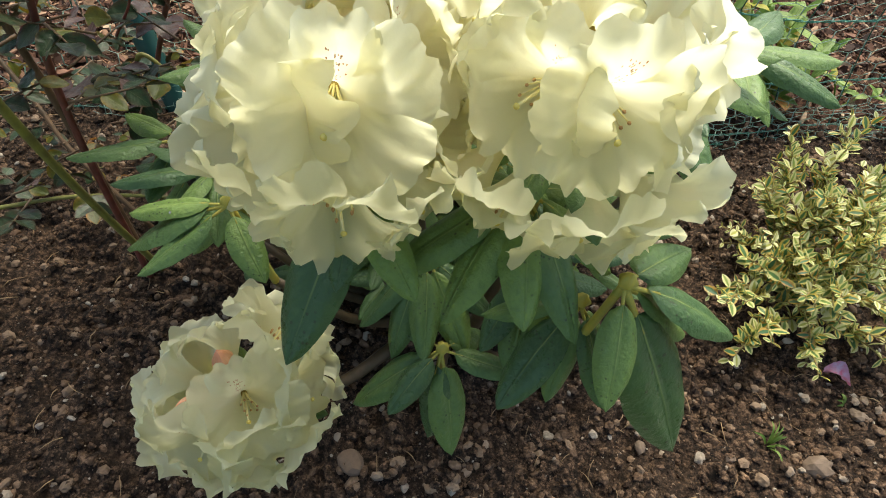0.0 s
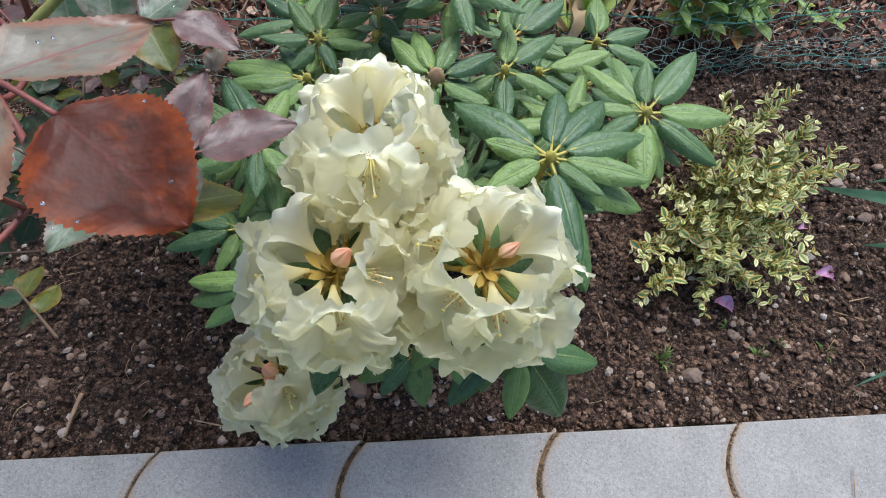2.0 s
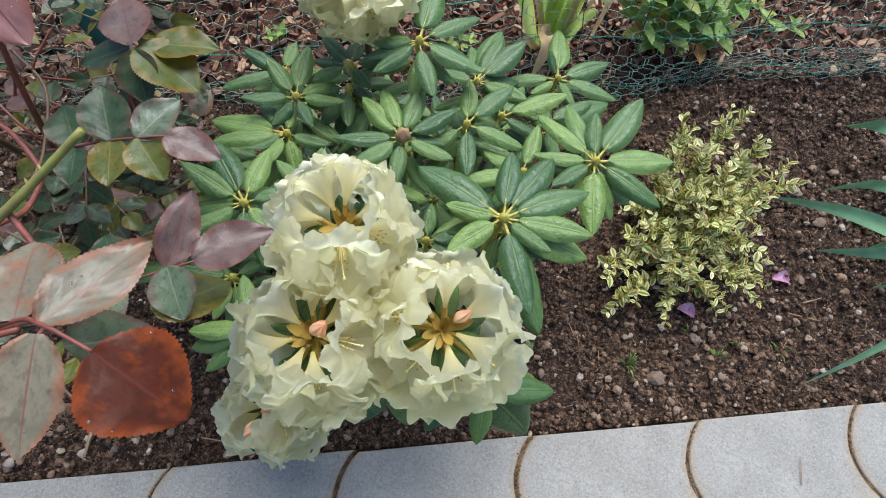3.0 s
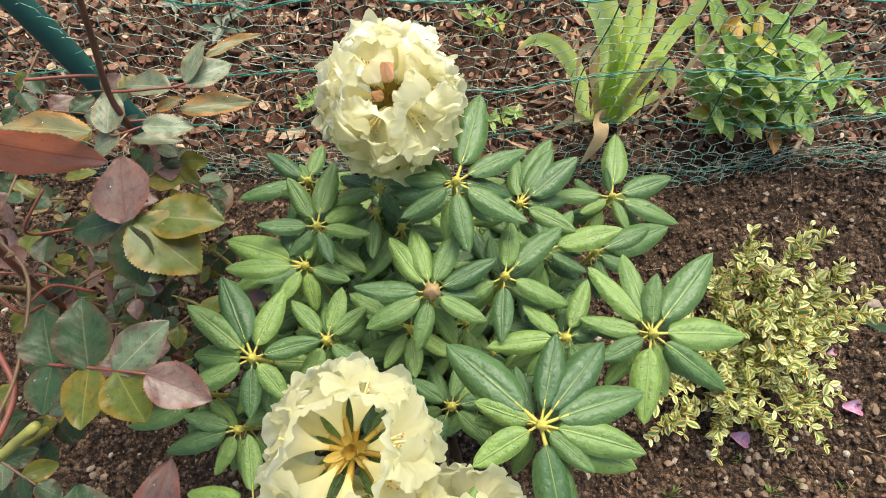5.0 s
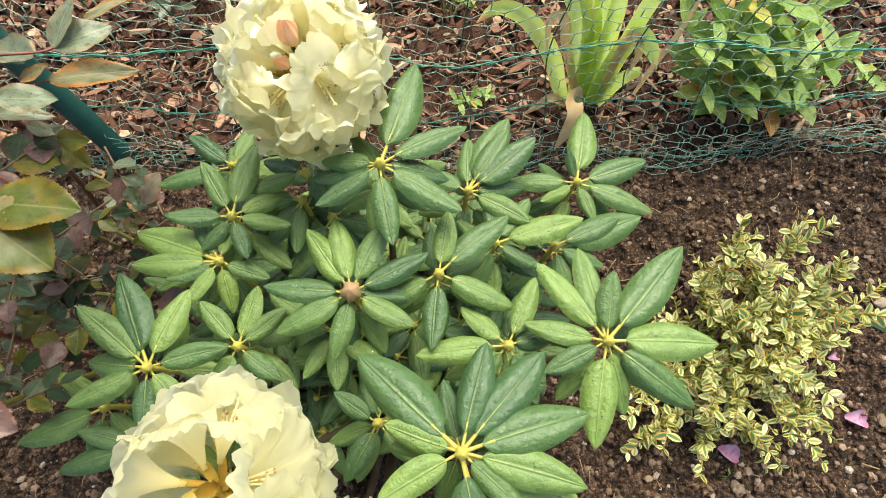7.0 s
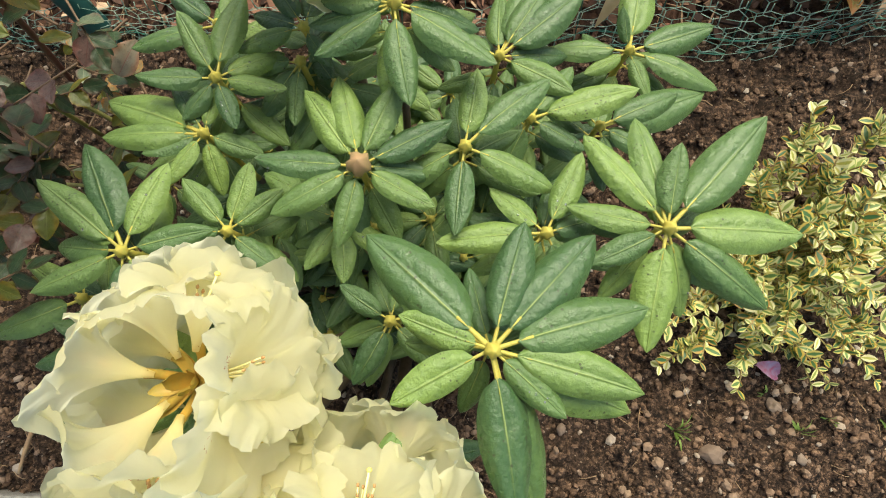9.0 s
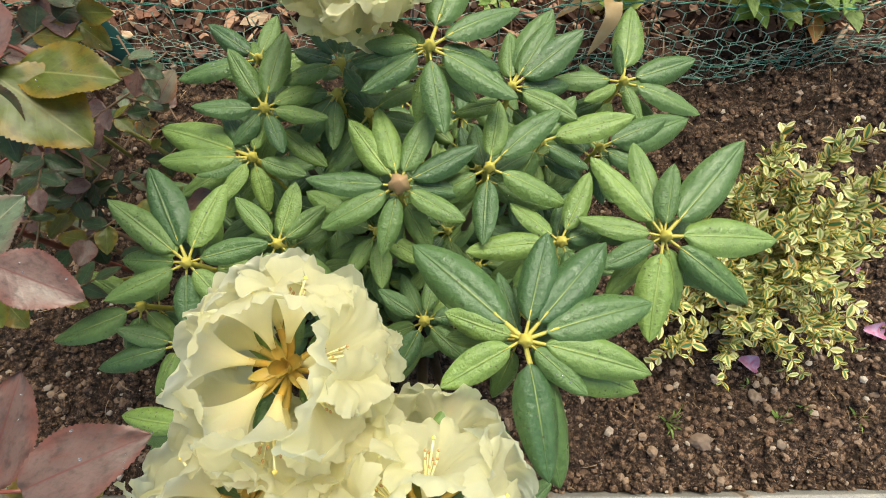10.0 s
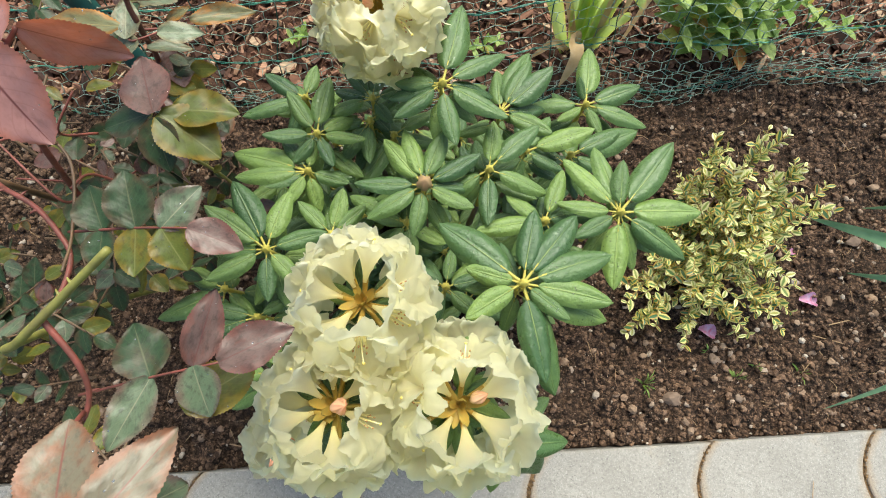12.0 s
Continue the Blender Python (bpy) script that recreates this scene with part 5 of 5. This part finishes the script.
def sprig(tip, root, leaves=16, size=0.0145):
    """A leafy shoot: a stem from root to tip with side twigs, leaves in crossed pairs and a whorl at each tip."""
    a, b = Vector(root) / 100 - EB, Vector(tip) / 100 - EB
    mid = (a + b) / 2 + Vector((eu_rng.uniform(-0.01, 0.01), eu_rng.uniform(-0.01, 0.01), 0.015))
    h = Heap()
    main = spline((a, mid, b), 40)
    part("stem", mesh("stem", *tube((a, mid, b), 0.0015, 0.0009, 6, 10), [EUON_STEM]), euonymus)
    runs = [(main, leaves)]
    for k in range(5):
        p = main[eu_rng.randrange(10, 34)]
        q = p + (b - a).normalized() * eu_rng.uniform(0.01, 0.03) + Vector((eu_rng.uniform(-0.03, 0.03), eu_rng.uniform(-0.03, 0.03), eu_rng.uniform(-0.005, 0.02)))
        runs.append((spline((p, (p + q) / 2 + Vector((0, 0, 0.004)), q), 40), 7))
        part("stem", mesh("stem", *tube((p, (p + q) / 2 + Vector((0, 0, 0.004)), q), 0.0010, 0.0007, 5, 6), [EUON_STEM]), euonymus)
    for line, count in runs:
        length = (line[-1] - line[0]).length
        turn = eu_rng.uniform(0, 3.14)
        for k in range(count):
            i = max(1, int(39 - k * 39 * 0.0085 / max(length, 0.02)))
            d = (line[min(i + 1, 39)] - line[max(i - 1, 0)]).normalized()
            s = d.orthogonal().normalized()
            s = Matrix.Rotation(turn + k * 1.57 + eu_rng.uniform(-0.4, 0.4), 3, d) @ s
            for sign in (-1, 1):
                e = (s * sign + d * eu_rng.uniform(0.2, 1.0) + Vector((0, 0, eu_rng.uniform(0.1, 0.6)))).normalized()
                up = Vector((eu_rng.uniform(-0.5, 0.5), eu_rng.uniform(-0.6, 0.3), 1))
                l = size * eu_rng.uniform(0.5, 1.25) * (0.75 if k == 0 else 1)
                small_leaf(h, line[i], e, up, l, l * eu_rng.uniform(0.20, 0.33))
    part("leaf_spray", h.mesh("leaf_spray", [EUON]), euonymus, kind="stuff")


for tip, root in (((44.8, 51.4, 15), (45, 44, 4)), ((52.3, 49.7, 18), (46, 43, 4)), ((55, 46, 16), (47, 42, 4)), ((59.3, 40.9, 13), (48, 40, 4)), ((46.2, 46.4, 15), (45, 41, 4)),
                  ((43.4, 46.6, 13), (44, 41, 4)), ((41.3, 44.5, 10), (44, 40, 4)), ((49.3, 43, 15), (46, 40, 4)), ((53.8, 37.8, 11), (47, 39, 4)), ((46.2, 40.7, 13), (45, 38, 4)), ((43.1, 41.1, 10), (44, 38, 4))):
    sprig(tip, root)
for tip, root in (((48.1, 36.2, 12), (46, 38, 4)), ((52.6, 33.5, 9), (47, 37, 4)), ((45.8, 34.4, 10), (45, 37, 4)), ((55.3, 29.4, 4.5), (48, 36, 4)), ((46.5, 28.1, 5), (45, 36, 4)), ((40.4, 31.3, 7), (44, 36, 4)),
                  ((40.8, 26.6, 4), (43, 35, 4)), ((32.7, 26.6, 4), (42, 32, 4)), ((32.1, 33.2, 6), (42, 34, 4)), ((36.9, 34.8, 7), (43, 36, 4)), ((50, 39.5, 13), (46, 39, 4)), ((41.5, 36.5, 9), (44, 37, 4)), ((56, 43.5, 13), (47, 41, 4))):
    sprig(tip, root)

for k in range(11):
    a, q = 2.4 * k, ((k + 0.5) / 11) ** 0.5
    tip = (46.5 + 10.5 * q * math.cos(a), 38.0 + 11.0 * q * math.sin(a), 11.5 - 6.0 * q + eu_rng.uniform(-1, 2.5))
    sprig(tip, (46.0 + 2.5 * math.cos(a), 38.5 + 2.5 * math.sin(a), 4), 12, 0.0125)


# ---- plants behind the fence and at the end of the bed ----
def strap(parent, pts, width, mat, name="leaf", keel=0.25):
    """A long strap-shaped leaf along a curve, in centimetres."""
    line = spline([Vector(p) / 100 - Vector(parent.location) for p in pts], 18)
    verts, uvs = [], []
    for i, p in enumerate(line):
        t = i / 17
        d = (line[min(i + 1, 17)] - line[max(i - 1, 0)]).normalized()
        s = d.cross(Vector((0.15, -0.75, 0.65)))
        s = s.normalized() if s.length > 1e-3 else Vector((1, 0, 0))
        n = s.cross(d)
        w = width / 200 * min(1, 0.55 + 1.4 * t) * max(0.02, (1 - t ** 3.2)) ** 0.8
        for q in (-1, -0.5, 0, 0.5, 1):
            verts.append(p + s * w * q + n * w * keel * abs(q))
            uvs.append(((q + 1) / 2, t))
    part(name, mesh(name, verts, grid_faces(5, 18), [mat], uvs), parent)


lily = thing("strap_leaved_plant", (0.32, 0.73, 0.04), "bright green strap-leaved clump with withered brown tips", "garden plant")
for pts, w in ((((29.6, 73, 2), (27.2, 73.5, 8.3), (24.5, 73.5, 15.8), (20.8, 73.5, 21.5), (17.6, 73.5, 23.0), (15.4, 73.5, 20.7)), 2.4), (((30.4, 73.5, 2), (29.9, 73.5, 6.8), (27.7, 73.8, 18.9), (24.8, 74, 26.3), (21.1, 75, 30.3), (18.2, 76, 30.7)), 3.2),
               (((30.8, 74, 2), (30.6, 74, 6.8), (29.0, 74.5, 18.9), (26.0, 75, 26.3), (23.4, 76, 30.6)), 2.8), (((31.2, 73.2, 2), (31.4, 73.5, 6.8), (31.0, 73.5, 18.8), (30.5, 74, 25.4), (29.2, 75, 32.3)), 2.6),
               (((31.0, 74, 2), (30.6, 74, 6.8), (29.9, 74.5, 19.9), (28.6, 75, 26.3), (28.3, 76, 30.2)), 3.0), (((31.9, 73, 2), (32.2, 73, 6.8), (32.5, 72.6, 15.6), (33.8, 72.2, 19.8), (36.2, 71.8, 17.7), (38.0, 71.6, 14.2)), 2.9),
               (((32.2, 73, 2), (32.8, 72.6, 6.1), (34.1, 72.2, 11.4), (35.8, 72, 13.6), (36.4, 71.8, 14.2)), 2.2), (((32.2, 74, 2), (32.9, 73.5, 8.1), (34.1, 74, 21.8), (36.2, 75, 27.0), (40.2, 77, 29.3)), 2.4)):
    strap(lily, pts, w * 1.02, IRIS, keel=0.35)
for pts, w in ((((31.1, 73, 3), (26.4, 73, 17), (25.0, 72.6, 22.0), (23.4, 72.4, 22.2), (24.0, 72.2, 17)), 1.5), (((30.3, 72.5, 4), (28.6, 70, 11.4), (27.3, 67.5, 14.3), (27.4, 65.5, 14.0), (26.6, 64.3, 11.6), (25.9, 63.8, 8.5)), 2.4),
               (((33, 73, 3), (32.6, 72, 17.5), (33.4, 71.6, 20.2), (34.6, 71.3, 17.8), (34.4, 71.2, 13.6)), 1.6), (((30.6, 73, 3), (26.5, 72, 8), (24.5, 71.5, 7), (22.8, 71.3, 5)), 1.3), (((38.5, 74.5, 3), (38.8, 74, 12), (40.2, 75, 17), (42.0, 77.4, 23)), 1.0)):
    strap(lily, pts, w, IRIS_DRY, "withered_leaf")


def herb(name, at, tips, size, mat, label):
    """A leafy herb: stems with oval leaves along them."""
    rng = random.Random(int(at[0] * 10 + at[1]))
    ob = thing(name, Vector(at) / 100, label, "garden plant")
    o = Vector(at) / 100
    for tip in tips:
        b = Vector(tip) / 100 - o
        line = spline(((0, 0, -0.01), b * 0.55 + Vector((0, 0, 0.01)), b), 20)
        part("stem", mesh("stem", *tube(((0, 0, -0.01), b * 0.55 + Vector((0, 0, 0.01)), b), 0.0016, 0.001, 6, 8), [mat]), ob)
        for k in range(6):
            i = 19 - k * 2
            az = 137 * k + rng.uniform(-25, 25)
            e = aim(az, rng.uniform(5, 50) if k else 60)
            L = size / 100 * rng.uniform(0.8, 1.15) * (0.6 if k == 0 else 1)
            lf = part("leaf", HERB_LEAF, ob, placed(line[i], frame_of(e, (0.1, -0.2, 1)), (L, L * rng.uniform(0.32, 0.46), L)))
            lf.material_slots[0].link = "OBJECT"
            lf.material_slots[0].material = mat
    return ob


def herb_leaf_mesh():
    verts, uvs = [], []
    for j in range(9):
        t = j / 8
        w = 0.5 * math.sin(math.pi * (0.03 + 0.95 * t)) ** 0.8
        for q in (-1, -0.5, 0, 0.5, 1):
            verts.append((t, q * w, 0.12 * abs(q) * w - 0.22 * t * t + 0.02 * math.sin(9 * t + q)))
            uvs.append(((q + 1) / 2, t))
    return mesh("leaf", verts, grid_faces(5, 9), [HERB], uvs)


HERB_LEAF = herb_leaf_mesh()
herb("leafy_herb", (52, 73, 4), ((41.1, 75.5, 17), (42.8, 77.5, 20), (45.9, 76, 18), (48.9, 76.8, 19), (51.9, 79, 21), (47, 79, 21), (57, 77, 18), (55.4, 74.7, 16), (48.9, 75, 16), (44.2, 74.2, 15), (48.7, 72.2, 13), (53.5, 71.8, 12), (59, 72, 12),
      (55.9, 70.5, 8), (62.2, 73.7, 14), (43.5, 72.2, 12), (49.5, 71, 9), (57.6, 71, 9), (60, 71.5, 9), (52, 76, 15), (46, 72.5, 8), (63, 75, 9), (52, 72.5, 7)), 5.4, HERB, "broad-leaved green herb growing through the mulch")
herb("weed", (12, 89.5, 3), ((11, 90, 10), (14, 91, 8), (17, 91, 7)), 2.4, HERB, "small green weed in the bark mulch")
herb("weed", (16.4, 73.3, 4), ((15, 73, 6), (18, 74, 6), (13, 72.6, 6)), 2.0, HERB, "small green weed in the bark mulch")
herb("weed", (-14.5, 75, 4), ((-15, 75, 7), (-13, 76, 7)), 2.0, HERB, "small green weed in the bark mulch")
herb("weed", (71, 76, 4), ((70, 75.5, 7), (75, 73, 7), (68, 78, 8)), 2.8, HERB, "small green weed in the bark mulch")
herb("rose_seedling", (-30, 90, 3), ((-27, 87, 10), (-36, 92, 12), (-31, 94, 12), (-24, 92, 9)), 3.4, ROSE_PALE, "young rose shoots with pale green and red leaves")

blades = thing("blade_leaved_plant", (0.80, 0.30, 0.01), "plant with long blue-green blades at the end of the bed", "garden plant")
for pts, w in ((((80, 28, 2), (74, 30, 13), (67, 36, 12.5), (60.5, 41.8, 7)), 1.5), (((80, 29, 2), (75, 22, 10), (67, 18.4, 9), (59.5, 14.6, 2.6)), 1.5), (((80, 32, 2), (82, 44, 13), (78, 50, 12), (75.5, 53, 8)), 1.6),
               (((80, 30, 2), (86, 33, 14), (92, 36, 12)), 1.5), (((80, 30, 2), (77, 27, 9), (72, 27, 6)), 1.2), (((80, 31, 2), (77, 33, 8), (73, 33, 5)), 1.2), (((80, 30, 2), (76, 30, 10), (70, 31.5, 9), (66, 33.5, 5)), 1.3), (((81, 31, 2), (79, 36, 12), (74, 41, 11), (70, 43, 6)), 1.3)):
    strap(blades, pts, w * 1.7, IRIS_BLUE)


# ---- small things on the bed ----
def pebble(x, y, r, flat=0.7, seed=0):
    rng = random.Random(seed)
    bm = bmesh.new()
    bmesh.ops.create_icosphere(bm, subdivisions=2, radius=1)
    s = Vector((rng.uniform(0.9, 1.35), rng.uniform(0.75, 1.0), flat))
    for v in bm.verts:
        k = 1 + 0.55 * noise.noise(v.co * 1.1 + Vector((seed * 3.7, 0, 0))) + 0.22 * noise.noise(v.co * 3 + Vector((0, seed, 0)))
        v.co = Vector((v.co.x * s.x, v.co.y * s.y, v.co.z * s.z)) * k * r
    me = bpy.data.meshes.new("pebble")
    bm.to_mesh(me)
    bm.free()
    me.materials.append(PEBBLE)
    for f in me.polygons:
        f.use_smooth = False
    ob = new("pebble", me)
    ob.matrix_basis = pose(x / 100, y / 100, rise(x / 100, y / 100) + r * flat * 0.55, rng.uniform(-15, 15), rng.uniform(-15, 15), rng.uniform(0, 360))
    tagged(ob, "small brown pebble lying on the soil", "stone", "pebbles on the bed")


for n, (x, y, r) in enumerate(((33.1, 16, 0.9), (40.6, 14, 0.7), (29.9, 12.5, 0.6), (39.1, 17.2, 1.7), (49, 16.6, 0.7), (24.1, 23.2, 0.9), (35.9, 23.4, 0.7), (46.3, 22.4, 1.1), (41.2, 16.3, 0.6), (62, 23.6, 0.6), (63.5, 21.1, 0.7), (69.8, 38.7, 1.2),
                               (54.7, 61, 0.7), (56.2, 51.2, 0.8), (61.3, 48.5, 1.0), (-42.5, 19.8, 0.9), (-28, 15.6, 0.7), (-25.8, 13.4, 0.7), (-4.5, 17.3, 1.4), (0.3, 15.6, 0.5))):
    pebble(x, y, r / 130, 0.6, n + 1)
for n, (x, y, r) in enumerate(((2.6, 15.3, 0.6), (-38.6, 22.8, 0.7), (-46.8, 19.5, 0.8), (-47.7, 13.4, 0.9), (22.8, 19.3, 0.8), (60, 33, 0.9), (65, 30, 0.8), (72, 30, 1.0), (67, 44, 1.3), (75, 47, 1.0), (51, 20, 0.6), (57, 17, 0.6), (-35, 14, 0.6), (-15, 13.5, 0.6), (12, 13, 0.5))):
    pebble(x, y, r / 130, 0.6, n + 40)


def tuft(x, y, n, size, seed):
    rng = random.Random(seed)
    ob = thing("grass_tuft", (x / 100, y / 100, rise(x / 100, y / 100)), "tiny tuft of green grass sprouting from the soil", "grass", "grass tufts")
    for k in range(n):
        az, l = rng.uniform(0, 360), size * rng.uniform(0.6, 1.2)
        d = aim(az, rng.uniform(15, 65))
        e = d * l + Vector((0, 0, -0.15 * l))
        p = [Vector((x, y, 0)) + Vector((0, 0, rise(x / 100, y / 100) * 100)) + q for q in (Vector((0, 0, -0.3)), d * l * 0.5 + Vector((0, 0, 0.15 * l)), e)]
        strap(ob, [tuple(q) for q in p], 0.28, GRASS, "blade", 0.3)


for k, (x, y, n, size) in enumerate(((35.3, 19.4, 11, 2.6), (49.1, 19.4, 8, 2.2), (58.9, 19.7, 5, 2.4), (45.5, 23.5, 4, 1.6), (52, 21, 4, 1.6))):
    tuft(x, y, n, size, 70 + k)


def fallen_petal(x, y, az, size, seed):
    rng = random.Random(seed)
    verts = []
    for j in range(7):
        t = j / 6
        w = 0.42 * math.sin(math.pi * (0.05 + 0.9 * t)) ** 0.7
        for q in (-1, -0.5, 0, 0.5, 1):
            verts.append((t * size, q * w * size * 0.8, size * (0.75 * q * q * w + 0.22 * math.sin(4.2 * t + rng.uniform(0, 0.5)) + rng.uniform(-0.03, 0.03))))
    ob = new("fallen_petal", mesh("fallen_petal", verts, grid_faces(5, 7), [FALLEN]))
    ob.matrix_basis = pose(x / 100, y / 100, rise(x / 100, y / 100) + 0.004, 0, 0, az)
    tagged(ob, "fallen pink and lilac petal curled on the soil", "petal", "fallen petals")


fallen_petal(60.2, 30.4, -10, 0.032, 1)
fallen_petal(44.2, 26.9, -25, 0.030, 2)
fallen_petal(59.6, 37.4, 15, 0.016, 3)


def stick(a, b, r, name="twig", label="pale dry splinter of wood on the soil"):
    a, b = Vector(a) / 100, Vector(b) / 100
    o = (a + b) / 2
    ob = new(name, mesh(name, *tube((a - o, Vector((0, 0, r * 0.4)), b - o), r, r * 0.6, 6, 6, 0.15, rose_rng), [STRAW]))
    ob.location = o
    tagged(ob, label, "twig")


stick((-37.4, 18.2, 1.2), (-38.5, 13.4, 0.9), 0.0028)
stick((55.6, 1.6, 1.5), (56.6, 5.2, 1.6), 0.0007, "twig", "thin dark stalk lying on the kerb")
stick((62, 26, 1.2), (68, 27, 1.3), 0.0012, "twig", "pale dry root on the soil")
stick((61.5, 25, 1.2), (66, 23.5, 1.2), 0.0010, "twig", "pale dry root on the soil")
stick((-24, 14.5, 0.8), (-18, 13.0, 0.8), 0.0010)


def lawn_blades():
    rng = random.Random(81)
    h = Heap()
    for i in range(5200):
        x, y = rng.uniform(-0.5, 1.0), KERB_FRONT - 0.003 - 0.16 * rng.random() ** 1.3
        if rng.random() > 0.55 + 0.5 * noise.noise((x * 9, y * 9, 2)) + 0.3 * (x > 0.3):
            continue
        l, a = rng.uniform(0.010, 0.028), rng.uniform(0, 6.28)
        d = Vector((math.cos(a), math.sin(a), 0))
        s = Vector((-d.y, d.x, 0)) * rng.uniform(0.0006, 0.0012)
        b = Vector((x, y, rise(x, y) - 0.001))
        k = rng.uniform(0.2, 0.8)
        c, e = b + d * l * k * 0.35 + Vector((0, 0, l * 0.6)), b + d * l * k + Vector((0, 0, l * 0.9))
        h.add([b - s, b + s, c + s * 0.8, c - s * 0.8, e], [(0, 1, 2, 3), (3, 2, 4)])
    tagged(new("lawn_grass", h.mesh("lawn_grass", [GRASS])), "short mossy lawn grass along the kerb", "grass", kind="stuff")


lawn_blades()
